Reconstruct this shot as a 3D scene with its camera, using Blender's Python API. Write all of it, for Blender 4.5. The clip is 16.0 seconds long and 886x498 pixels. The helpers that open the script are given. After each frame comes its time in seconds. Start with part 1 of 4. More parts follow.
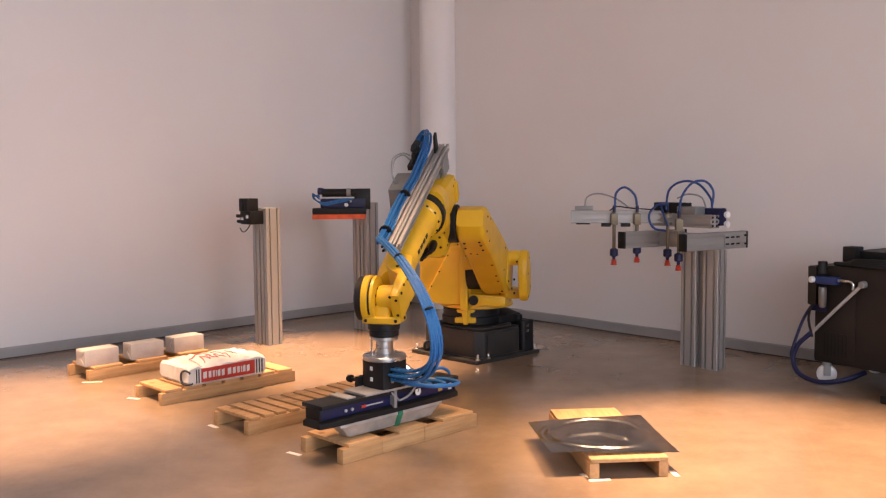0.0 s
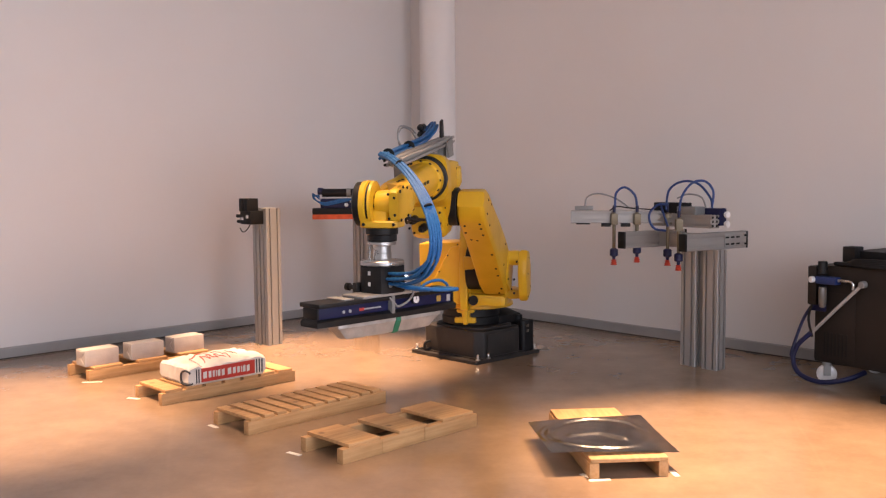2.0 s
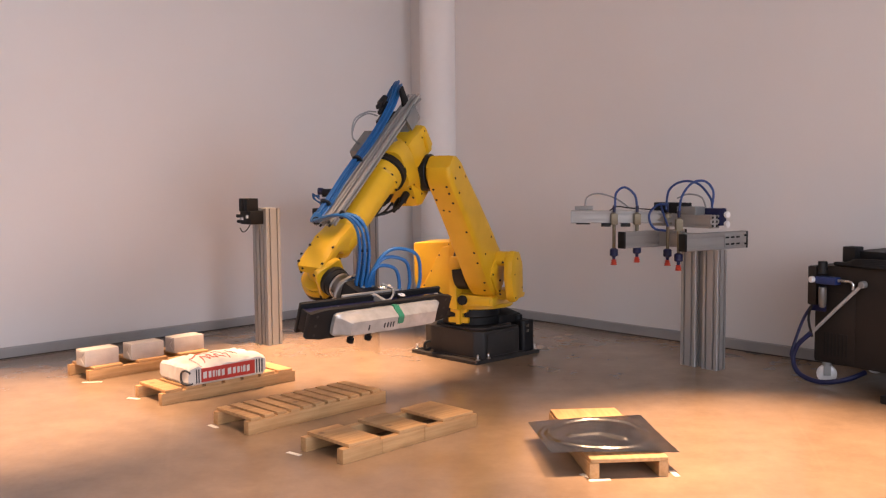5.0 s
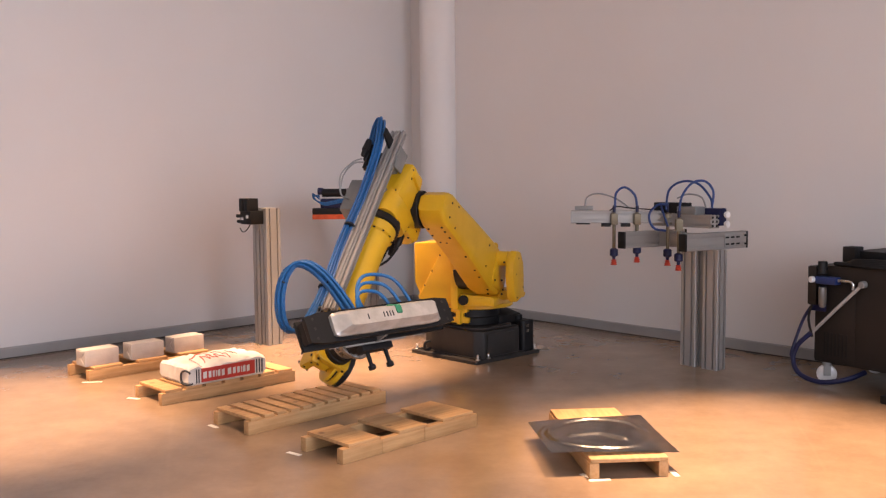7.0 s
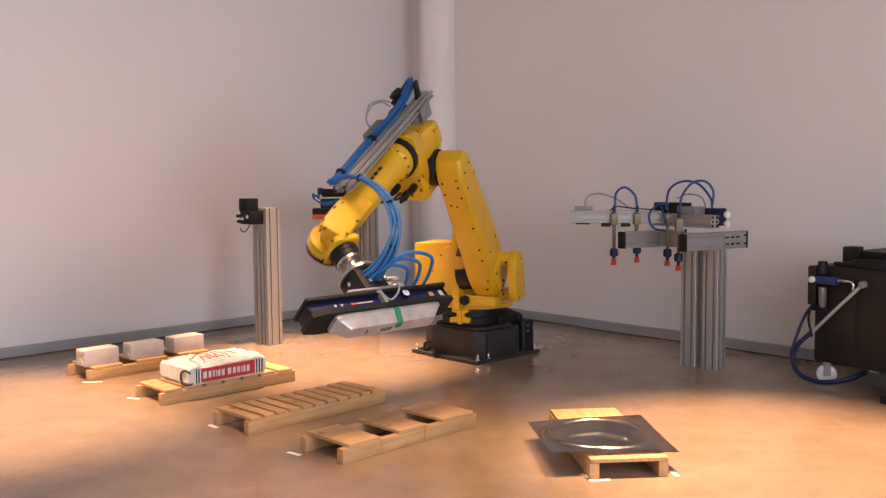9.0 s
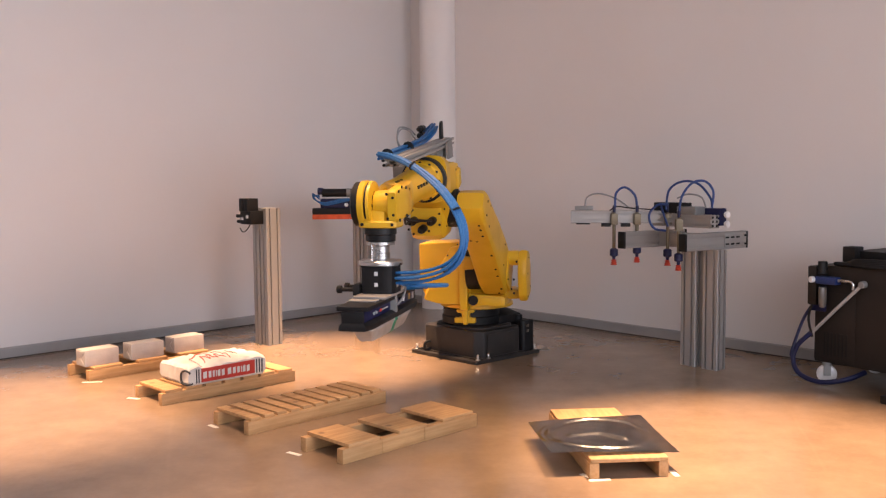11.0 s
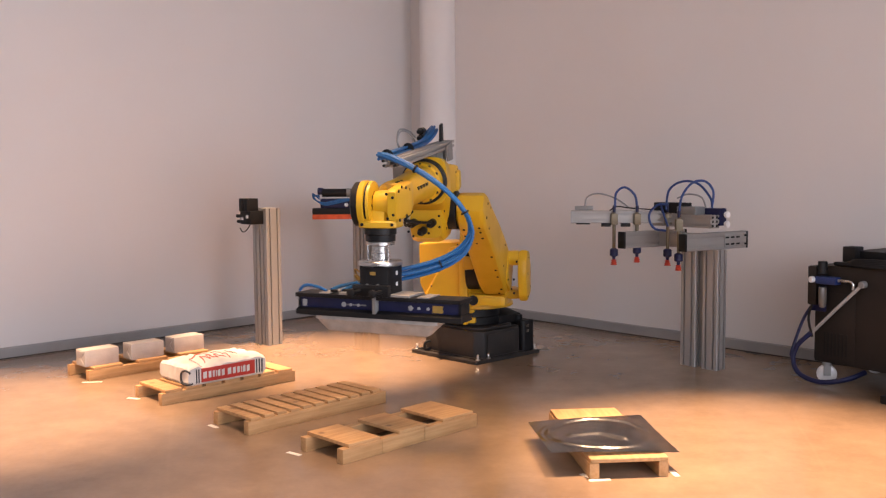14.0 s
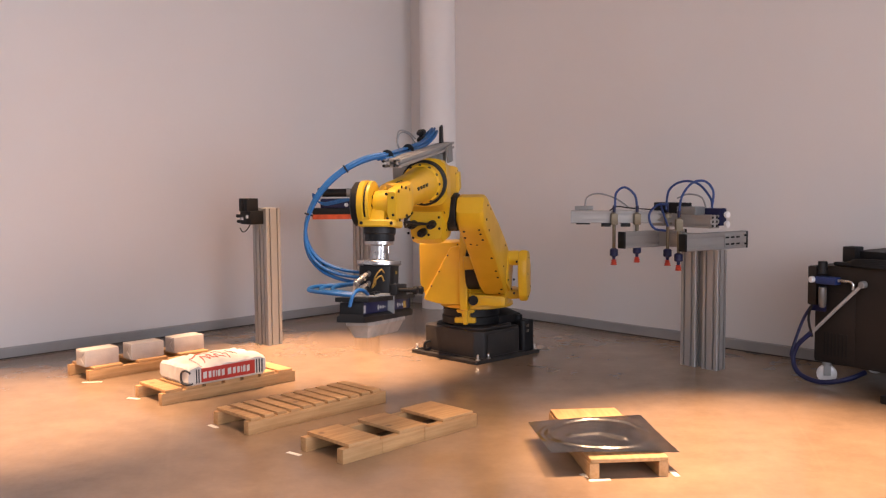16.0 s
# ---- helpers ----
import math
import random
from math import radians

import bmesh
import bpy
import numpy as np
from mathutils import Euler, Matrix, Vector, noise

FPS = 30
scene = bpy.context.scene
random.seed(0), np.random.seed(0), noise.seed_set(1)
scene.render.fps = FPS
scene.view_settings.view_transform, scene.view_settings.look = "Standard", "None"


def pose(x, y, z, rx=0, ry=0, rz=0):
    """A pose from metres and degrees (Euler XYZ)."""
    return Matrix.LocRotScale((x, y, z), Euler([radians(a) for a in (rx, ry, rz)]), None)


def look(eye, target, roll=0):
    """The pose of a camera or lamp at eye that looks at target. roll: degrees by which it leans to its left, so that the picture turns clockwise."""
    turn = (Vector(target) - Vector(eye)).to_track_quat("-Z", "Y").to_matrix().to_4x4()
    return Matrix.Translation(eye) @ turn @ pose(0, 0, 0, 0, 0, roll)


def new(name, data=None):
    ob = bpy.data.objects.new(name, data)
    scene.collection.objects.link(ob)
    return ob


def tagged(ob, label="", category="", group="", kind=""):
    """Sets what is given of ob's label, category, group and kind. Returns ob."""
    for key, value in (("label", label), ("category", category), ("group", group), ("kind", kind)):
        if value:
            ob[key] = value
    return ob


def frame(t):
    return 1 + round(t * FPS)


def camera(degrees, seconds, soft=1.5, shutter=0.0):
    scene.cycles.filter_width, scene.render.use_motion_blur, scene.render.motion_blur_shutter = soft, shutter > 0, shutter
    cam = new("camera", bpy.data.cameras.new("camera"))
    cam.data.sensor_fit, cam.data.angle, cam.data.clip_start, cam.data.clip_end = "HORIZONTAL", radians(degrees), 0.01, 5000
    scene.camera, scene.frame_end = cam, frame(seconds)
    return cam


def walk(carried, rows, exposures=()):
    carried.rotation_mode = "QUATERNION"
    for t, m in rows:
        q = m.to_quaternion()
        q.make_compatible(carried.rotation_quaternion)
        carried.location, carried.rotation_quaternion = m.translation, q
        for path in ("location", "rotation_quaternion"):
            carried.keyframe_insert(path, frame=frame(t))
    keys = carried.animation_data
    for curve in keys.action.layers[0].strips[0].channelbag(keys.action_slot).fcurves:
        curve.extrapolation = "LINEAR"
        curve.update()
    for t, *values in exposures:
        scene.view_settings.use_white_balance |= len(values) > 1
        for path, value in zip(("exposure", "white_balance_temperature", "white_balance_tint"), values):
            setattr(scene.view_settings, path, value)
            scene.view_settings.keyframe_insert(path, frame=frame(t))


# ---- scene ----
cam = camera(51.6, 16.0, 1.25, 0.6)
eye = look((0, 0, 1.36), (0, math.cos(0.0777), 1.36 - math.sin(0.0777)), -0.446)
walk(cam, [(0, eye), (16, eye)], [(0, 0.0, 6500, 19), (16, 0.0, 6500, 19)])

# ---- world and lights ----
world = bpy.data.worlds.new("world")
scene.world = world
world.use_nodes = True
sky = world.node_tree.nodes.new("ShaderNodeTexSky")
sky.sky_type, sky.sun_disc = "NISHITA", False
sky.sun_elevation, sky.sun_rotation = radians(35), radians(200)
world.node_tree.links.new(sky.outputs[0], world.node_tree.nodes["Background"].inputs[0])
world.node_tree.nodes["Background"].inputs[1].default_value = 0.08


def spot(at, target, power, degrees, blend=0.6, color=(1, 0.62, 0.36), size=0.05):
    data = bpy.data.lights.new("spotlight", "SPOT")
    data.energy, data.spot_size, data.spot_blend, data.color, data.shadow_soft_size = power, radians(degrees), blend, color, size
    ob = new("spotlight", data)
    ob.matrix_world = look(at, target)
    return ob


def area(name, at, target, power, sx, sy, color):
    data = bpy.data.lights.new(name, "AREA")
    data.shape, data.size, data.size_y, data.energy, data.color = "RECTANGLE", sx, sy, power, color
    ob = new(name, data)
    ob.matrix_world = look(at, target)
    return ob


CEIL = 4.6
WARM = (1, 0.64, 0.36)
spot((-2.65, 5.3, 4.45), (-2.65, 5.25, 0), 3700, 39, 0.9, WARM)
spot((-1.0, 6.9, 4.45), (-0.93, 6.85, 0), 4300, 35, 0.9, WARM)
spot((1.65, 4.5, 4.45), (1.60, 4.38, 0), 4100, 38, 0.9, WARM)
# Broad soft fill added to brighten the front floor; no lamp known here.
spot((-0.3, 4.4, 4.45), (-0.15, 4.1, 0), 1150, 54, 1.0, WARM, 0.9)
# Daylight guessed from the cooler west wall; its side opening is unseen.
area("unseen_daylight", (4.62, -1.85, 2.25), (0, -1.85, 2.25), 488, 5.3, 3.2, (0.84, 0.91, 1))
# Second panel added in a made-up rear opening to soften wall shadows.
area("unseen_daylight", (1.9, -5.96, 2.25), (1.9, 0, 2.25), 172, 4.6, 3.2, (0.84, 0.91, 1))

# ---- materials ----


def material(name, base, rough=0.5, metal=0.0, vary=0.08, scale=8.0, bump=0.0, fine=120.0, second=None, stretch=(1, 1, 1), coat=0.0, per_object=0.0, knots=False, spec=0.5):
    """Base colour with broad blotches of a second tone and fine grain, in object space."""
    m = bpy.data.materials.new(name)
    m.use_nodes = True
    nt = m.node_tree
    n, l = nt.nodes, nt.links
    b = n["Principled BSDF"]
    b.inputs["Metallic"].default_value = metal
    b.inputs["Coat Weight"].default_value = coat
    b.inputs["Specular IOR Level"].default_value = spec
    co = n.new("ShaderNodeTexCoord")
    mp = n.new("ShaderNodeMapping")
    mp.inputs["Scale"].default_value = stretch
    l.new(co.outputs["Object"], mp.inputs[0])
    big = n.new("ShaderNodeTexNoise")
    big.inputs["Scale"].default_value, big.inputs["Detail"].default_value = scale, 5
    small = n.new("ShaderNodeTexNoise")
    small.inputs["Scale"].default_value, small.inputs["Detail"].default_value = fine, 3
    l.new(mp.outputs[0], big.inputs[0])
    l.new(mp.outputs[0], small.inputs[0])
    mix = n.new("ShaderNodeMix")
    mix.data_type = "RGBA"
    c2 = second or tuple(max(0, c * (1 - 3 * vary)) for c in base)
    mix.inputs[6].default_value, mix.inputs[7].default_value = (*base, 1), (*c2, 1)
    ramp = n.new("ShaderNodeMapRange")
    ramp.inputs[1].default_value, ramp.inputs[2].default_value = 0.35, 0.7
    l.new(big.outputs[0], ramp.inputs[0])
    l.new(ramp.outputs[0], mix.inputs[0])
    colour = mix.outputs[2]
    if knots:
        cell = n.new("ShaderNodeTexVoronoi")
        cell.inputs["Scale"].default_value = 5.5
        l.new(co.outputs["Object"], cell.inputs["Vector"])
        near = n.new("ShaderNodeMapRange")
        near.inputs[1].default_value, near.inputs[2].default_value, near.inputs[3].default_value, near.inputs[4].default_value = 0.05, 0.13, 0.75, 0.0
        l.new(cell.outputs["Distance"], near.inputs[0])
        dark = n.new("ShaderNodeMix")
        dark.data_type = "RGBA"
        dark.inputs[7].default_value = (0.16, 0.075, 0.03, 1)
        l.new(near.outputs[0], dark.inputs[0])
        l.new(colour, dark.inputs[6])
        colour = dark.outputs[2]
    hsv = n.new("ShaderNodeHueSaturation")
    val = n.new("ShaderNodeMapRange")
    val.inputs[3].default_value, val.inputs[4].default_value = 1 - vary, 1 + vary
    l.new(small.outputs[0], val.inputs[0])
    last = val.outputs[0]
    if per_object:
        info = n.new("ShaderNodeObjectInfo")
        ob = n.new("ShaderNodeMapRange")
        ob.inputs[3].default_value, ob.inputs[4].default_value = 1 - per_object, 1 + per_object
        l.new(info.outputs["Random"], ob.inputs[0])
        mul = n.new("ShaderNodeMath")
        mul.operation = "MULTIPLY"
        l.new(last, mul.inputs[0])
        l.new(ob.outputs[0], mul.inputs[1])
        last = mul.outputs[0]
    l.new(last, hsv.inputs["Value"])
    l.new(colour, hsv.inputs["Color"])
    l.new(hsv.outputs[0], b.inputs["Base Color"])
    rr = n.new("ShaderNodeMapRange")
    rr.inputs[3].default_value, rr.inputs[4].default_value = max(0.02, rough - 0.08), min(1, rough + 0.1)
    l.new(big.outputs[0], rr.inputs[0])
    l.new(rr.outputs[0], b.inputs["Roughness"])
    if bump:
        bp = n.new("ShaderNodeBump")
        bp.inputs["Strength"].default_value, bp.inputs["Distance"].default_value = bump, 0.002
        l.new(small.outputs[0], bp.inputs["Height"])
        l.new(bp.outputs[0], b.inputs["Normal"])
    return m


YELLOW = material("robot_yellow_paint", (0.68, 0.395, 0.011), 0.42, 0, 0.05, 5, 0.05, 200, (0.60, 0.34, 0.009), coat=0.1)
BLACK = material("black_plastic", (0.009, 0.009, 0.010), 0.5, 0, 0.1, 10, 0.05, spec=0.28)
CHARCOAL = material("charcoal_paint", (0.032, 0.028, 0.026), 0.5, 0, 0.1, 6, 0.05, 180, (0.024, 0.021, 0.020), spec=0.3)
NAVY = material("navy_anodised", (0.007, 0.010, 0.055), 0.42, 0.0, 0.1, 9, spec=0.35)
ALU = material("brushed_aluminium", (0.40, 0.39, 0.375), 0.52, 0.55, 0.05, 6, 0.05, 90, (0.33, 0.32, 0.31), (1, 1, 0.08))
STEEL = material("turned_steel", (0.5, 0.49, 0.48), 0.27, 1.0, 0.04, 8)
HOSE = material("blue_pneumatic_hose", (0.009, 0.125, 0.36), 0.42, 0, 0.1, 6)
TOOLHOSE = material("dark_blue_tool_hose", (0.012, 0.05, 0.21), 0.4, 0, 0.1, 6)
GREYCABLE = material("grey_cable", (0.28, 0.28, 0.28), 0.5)
RED = material("red_silicone", (0.62, 0.07, 0.035), 0.5)
ORANGE = material("orange_foam", (0.8, 0.14, 0.05), 0.8, 0, 0.1, 20, 0.3)
BRASS = material("brass_fitting", (0.22, 0.18, 0.12), 0.5, 0.6)
WOOD = material("pallet_pine", (0.53, 0.315, 0.14), 0.62, 0, 0.1, 7, 0.25, 60, (0.41, 0.225, 0.09), (0.6, 7, 7), per_object=0.09, knots=True)
TAPE = material("white_floor_tape", (0.74, 0.69, 0.6), 0.6, 0, 0.06, 15)
GREYBOX = material("grey_enclosure", (0.22, 0.22, 0.215), 0.5)
WHITE = material("white_plastic", (0.8, 0.8, 0.8), 0.4)
BLOCK = material("pale_concrete_block", (0.52, 0.48, 0.445), 0.8, 0, 0.07, 9, 0.4, 90, (0.43, 0.39, 0.36))
SLAB = material("wrapped_light_grey_slab", (0.48, 0.46, 0.435), 0.36, 0.3, 0.08, 14, 0.35, 60, (0.36, 0.345, 0.32))
GREEN = material("green_strap", (0.02, 0.2, 0.11), 0.5)
PAPER = material("white_paper_sack", (0.72, 0.69, 0.645), 0.7, 0, 0.06, 9, 0.45, 40)
SACKRED = material("red_print", (0.55, 0.045, 0.03), 0.6)
SACKBLACK = material("black_print", (0.04, 0.04, 0.045), 0.6)
SHEET = material("pressed_sheet_steel", (0.52, 0.515, 0.52), 0.2, 1.0, 0.04, 5)
WALL = material("painted_wall", (0.74, 0.715, 0.70), 0.62, 0, 0.015, 0.8, 0.08, 150, (0.715, 0.69, 0.675))
COLUMN = material("painted_column", (0.78, 0.765, 0.755), 0.6, 0, 0.015, 1.2, 0.08, 150)
BASEBOARD = material("grey_baseboard", (0.34, 0.335, 0.33), 0.5, 0, 0.04, 3)
PALEGREY = material("pale_grey_plastic", (0.42, 0.42, 0.42), 0.45)
STICKER = material("amber_sticker", (0.42, 0.25, 0.05), 0.55)
BLUEBODY = material("blue_valve_plastic", (0.012, 0.035, 0.15), 0.4)
BOWL = material("smoky_clear_bowl", (0.13, 0.12, 0.11), 0.25)
CASTER = material("clear_grey_caster", (0.66, 0.66, 0.66), 0.3)


def floor_material():
    # The second tone paints broad blotches that resemble reflections into the colour.
    m = material("polished_beige_stone", (0.285, 0.198, 0.132), 0.17, 0, 0.06, 0.9, 0.0, 40, (0.215, 0.146, 0.096))
    n, l = m.node_tree.nodes, m.node_tree.links
    b = n["Principled BSDF"]
    old = b.inputs["Base Color"].links[0].from_socket
    co = n.new("ShaderNodeTexCoord")
    # mottling at hand size, then thin pale and dark hairlines
    cloud = n.new("ShaderNodeTexNoise")
    cloud.inputs["Scale"].default_value, cloud.inputs["Detail"].default_value, cloud.inputs["Roughness"].default_value = 4.5, 8, 0.65
    l.new(co.outputs["Object"], cloud.inputs["Vector"])
    tone = n.new("ShaderNodeMapRange")
    tone.inputs[1].default_value, tone.inputs[2].default_value, tone.inputs[3].default_value, tone.inputs[4].default_value = 0.3, 0.7, 0.88, 1.1
    l.new(cloud.outputs[0], tone.inputs[0])
    hsv = n.new("ShaderNodeHueSaturation")
    l.new(tone.outputs[0], hsv.inputs["Value"])
    l.new(old, hsv.inputs["Color"])
    colour = hsv.outputs[0]
    for scale, width, shade, amount, bend in ((0.42, 0.0035, (0.46, 0.31, 0.2, 1), 0.07, 0.04), (0.8, 0.002, (0.1, 0.065, 0.045, 1), 0.02, 0.03)):
        warp = n.new("ShaderNodeTexNoise")
        warp.inputs["Scale"].default_value = 1.3
        l.new(co.outputs["Object"], warp.inputs["Vector"])
        add = n.new("ShaderNodeVectorMath")
        add.operation = "MULTIPLY_ADD"
        add.inputs[1].default_value = (bend, bend, 0)
        l.new(warp.outputs[1], add.inputs[0])
        l.new(co.outputs["Object"], add.inputs[2])
        cell = n.new("ShaderNodeTexVoronoi")
        cell.feature = "DISTANCE_TO_EDGE"
        cell.inputs["Scale"].default_value = scale
        l.new(add.outputs[0], cell.inputs["Vector"])
        line = n.new("ShaderNodeMapRange")
        line.inputs[1].default_value, line.inputs[2].default_value, line.inputs[3].default_value, line.inputs[4].default_value = width * 0.4, width * 1.4, amount, 0.0
        l.new(cell.outputs["Distance"], line.inputs[0])
        broken = n.new("ShaderNodeMath")
        broken.operation = "MULTIPLY"
        l.new(line.outputs[0], broken.inputs[0])
        l.new(warp.outputs[0], broken.inputs[1])
        mix = n.new("ShaderNodeMix")
        mix.data_type = "RGBA"
        mix.inputs[7].default_value = shade
        l.new(broken.outputs[0], mix.inputs[0])
        l.new(colour, mix.inputs[6])
        colour = mix.outputs[2]
    l.new(colour, b.inputs["Base Color"])
    rough = n.new("ShaderNodeMapRange")
    rough.inputs[1].default_value, rough.inputs[2].default_value, rough.inputs[3].default_value, rough.inputs[4].default_value = 0.25, 0.75, 0.14, 0.2
    l.new(cloud.outputs[0], rough.inputs[0])
    l.new(rough.outputs[0], b.inputs["Roughness"])
    return m


CARTPAINT = material("brown_black_cabinet_paint", (0.018, 0.014, 0.012), 0.55, 0, 0.1, 4, 0.1, 150, spec=0.3)
FLOOR = floor_material()

# ---- mesh helpers ----


def box(sx, sy, sz, at=(0, 0, 0), bev=0.0, seg=2):
    bm = bmesh.new()
    bmesh.ops.create_cube(bm, size=1)
    bmesh.ops.scale(bm, vec=(sx, sy, sz), verts=bm.verts)
    if bev:
        bmesh.ops.bevel(bm, geom=bm.edges[:], offset=bev, segments=seg, affect="EDGES", profile=0.6)
    bmesh.ops.translate(bm, vec=at, verts=bm.verts)
    return bm


def span(x0, x1, y0, y1, z0, z1, bev=0.0, seg=2):
    return box(x1 - x0, y1 - y0, z1 - z0, ((x0 + x1) / 2, (y0 + y1) / 2, (z0 + z1) / 2), bev, seg)


AXIS = {"x": Matrix.Rotation(math.pi / 2, 4, "Y"), "y": Matrix.Rotation(-math.pi / 2, 4, "X"), "z": Matrix.Identity(4)}


def lathe(profile, axis="z", at=(0, 0, 0), seg=28):
    """Turn (radius, height) pairs about an axis."""
    bm = bmesh.new()
    rings = []
    for r, h in profile:
        r = max(r, 1e-4)
        rings.append([bm.verts.new((r * math.cos(2 * math.pi * i / seg), r * math.sin(2 * math.pi * i / seg), h)) for i in range(seg)])
    for a, b in zip(rings, rings[1:]):
        for i in range(seg):
            bm.faces.new((a[i], a[(i + 1) % seg], b[(i + 1) % seg], b[i]))
    bm.faces.new(rings[0][::-1])
    bm.faces.new(rings[-1])
    bmesh.ops.transform(bm, matrix=Matrix.Translation(at) @ AXIS[axis], verts=bm.verts)
    bmesh.ops.recalc_face_normals(bm, faces=bm.faces)
    return bm


def cyl(r, h0, h1, axis="z", at=(0, 0, 0), seg=24, bev=0.004):
    bev = min(bev, r * 0.4, abs(h1 - h0) * 0.4)
    return lathe([(r - bev, h0), (r, h0 + bev), (r, h1 - bev), (r - bev, h1)], axis, at, seg)


def prism(outline, d0, d1, axis="y", bev=0.0, at=(0, 0, 0)):
    """Extrude an outline; axis y: outline in (x, z); x: (y, z); z: (x, y)."""
    bm = bmesh.new()
    place = {"y": lambda p, d: (p[0], d, p[1]), "x": lambda p, d: (d, p[0], p[1]), "z": lambda p, d: (p[0], p[1], d)}[axis]
    a = [bm.verts.new(place(p, d0)) for p in outline]
    b = [bm.verts.new(place(p, d1)) for p in outline]
    k = len(a)
    bm.faces.new(a)
    bm.faces.new(b[::-1])
    for i in range(k):
        bm.faces.new((a[i], b[i], b[(i + 1) % k], a[(i + 1) % k]))
    bmesh.ops.recalc_face_normals(bm, faces=bm.faces)
    if bev:
        bmesh.ops.bevel(bm, geom=bm.edges[:], offset=bev, segments=2, affect="EDGES", profile=0.6)
    bmesh.ops.translate(bm, vec=at, verts=bm.verts)
    return bm


def smooth_path(points, n=8):
    """Catmull-Rom through the points."""
    p = [Vector(q) for q in points]
    p = [2 * p[0] - p[1]] + p + [2 * p[-1] - p[-2]]
    out = []
    for i in range(1, len(p) - 2):
        for k in range(n):
            t = k / n
            out.append(0.5 * (2 * p[i] + (p[i + 1] - p[i - 1]) * t + (2 * p[i - 1] - 5 * p[i] + 4 * p[i + 1] - p[i + 2]) * t * t + (3 * p[i] - p[i - 1] - 3 * p[i + 1] + p[i + 2]) * t ** 3))
    return out + [p[-2]]


def tube(points, r, n=8, seg=10, smooth=True):
    path = smooth_path(points, n) if smooth and len(points) > 2 else [Vector(q) for q in points]
    bm = bmesh.new()
    rings = []
    side = None
    for i, c in enumerate(path):
        d = (path[min(i + 1, len(path) - 1)] - path[max(i - 1, 0)]).normalized()
        if side is None:
            side = d.orthogonal().normalized()
        side = (side - d * side.dot(d)).normalized()
        up = d.cross(side)
        rings.append([bm.verts.new(c + r * (math.cos(2 * math.pi * k / seg) * side + math.sin(2 * math.pi * k / seg) * up)) for k in range(seg)])
    for a, b in zip(rings, rings[1:]):
        for k in range(seg):
            bm.faces.new((a[k], a[(k + 1) % seg], b[(k + 1) % seg], b[k]))
    bm.faces.new(rings[0][::-1])
    bm.faces.new(rings[-1])
    bmesh.ops.recalc_face_normals(bm, faces=bm.faces)
    return bm


def join(*bms):
    out = bmesh.new()
    for b in bms:
        me = bpy.data.meshes.new("tmp")
        b.to_mesh(me)
        b.free()
        out.from_mesh(me)
        bpy.data.meshes.remove(me)
    return out


def turned(bm, m):
    bmesh.ops.transform(bm, matrix=m, verts=bm.verts)
    return bm


def loft(sections, axis="z", n=24, power=5.0):
    """Skin rounded rectangles: (height, centre a, centre b, half a, half b) along an axis; x: (a, b) = (y, z), y: (x, z), z: (x, y)."""
    bm = bmesh.new()
    place = {"x": lambda h, a, b: (h, a, b), "y": lambda h, a, b: (a, h, b), "z": lambda h, a, b: (a, b, h)}[axis]
    rings = []
    for h, ca, cb, ra, rb in sections:
        ring = []
        for i in range(n):
            t = 2 * math.pi * (i + 0.5) / n
            c, s = math.cos(t), math.sin(t)
            k = (abs(c) ** power + abs(s) ** power) ** (-1 / power)
            ring.append(bm.verts.new(place(h, ca + ra * c * k, cb + rb * s * k)))
        rings.append(ring)
    for a, b in zip(rings, rings[1:]):
        for i in range(n):
            bm.faces.new((a[i], a[(i + 1) % n], b[(i + 1) % n], b[i]))
    bm.faces.new(rings[0][::-1])
    bm.faces.new(rings[-1])
    bmesh.ops.recalc_face_normals(bm, faces=bm.faces)
    return bm


def mesh_of(name, bm, mat, smooth=True):
    me = bpy.data.meshes.new(name)
    bm.to_mesh(me)
    bm.free()
    me.materials.append(mat)
    if smooth:
        me.shade_smooth()
        me.set_sharp_from_angle(angle=radians(35))
    return me


def part(name, bm, mat, parent, label="", m=None):
    """One mesh object under a thing or a part."""
    ob = new(name, bm if isinstance(bm, bpy.types.Mesh) else mesh_of(name, bm, mat))
    ob.parent = parent
    if m is not None:
        ob.matrix_basis = m
    return tagged(ob, label)


def thing(name, label, category, m=None, group=""):
    ob = new(name)
    ob.empty_display_size = 0.1
    if m is not None:
        ob.matrix_basis = m
    return tagged(ob, label, category, group)


def structure(name, bm, mat, label, category):
    return tagged(new(name, mesh_of(name, bm, mat)), label, category, "", "structure")

# ---- room ----
NW = (math.cos(radians(44.7)), math.sin(radians(44.7)))
NE = (math.cos(radians(-47.6)), math.sin(radians(-47.6)))
CORNER = (-0.331, 10.017)


def wall(name, a, b, label, z0=0.0, z1=CEIL, thick=0.2):
    """A wall with its inner face from a to b, thickness to the left of that way."""
    a, b = Vector((*a, 0)), Vector((*b, 0))
    d = (b - a).normalized()
    side = Vector((-d.y, d.x, 0)) * thick
    bm = bmesh.new()
    low = [bm.verts.new(v) for v in (a, b, b + side, a + side)]
    high = [bm.verts.new(v.co + Vector((0, 0, z1 - z0))) for v in low]
    bm.faces.new(low[::-1])
    bm.faces.new(high)
    for i in range(4):
        bm.faces.new((low[i], low[(i + 1) % 4], high[(i + 1) % 4], high[i]))
    bmesh.ops.translate(bm, vec=(0, 0, z0), verts=bm.verts)
    bmesh.ops.recalc_face_normals(bm, faces=bm.faces)
    return structure(name, bm, WALL, label, "wall")


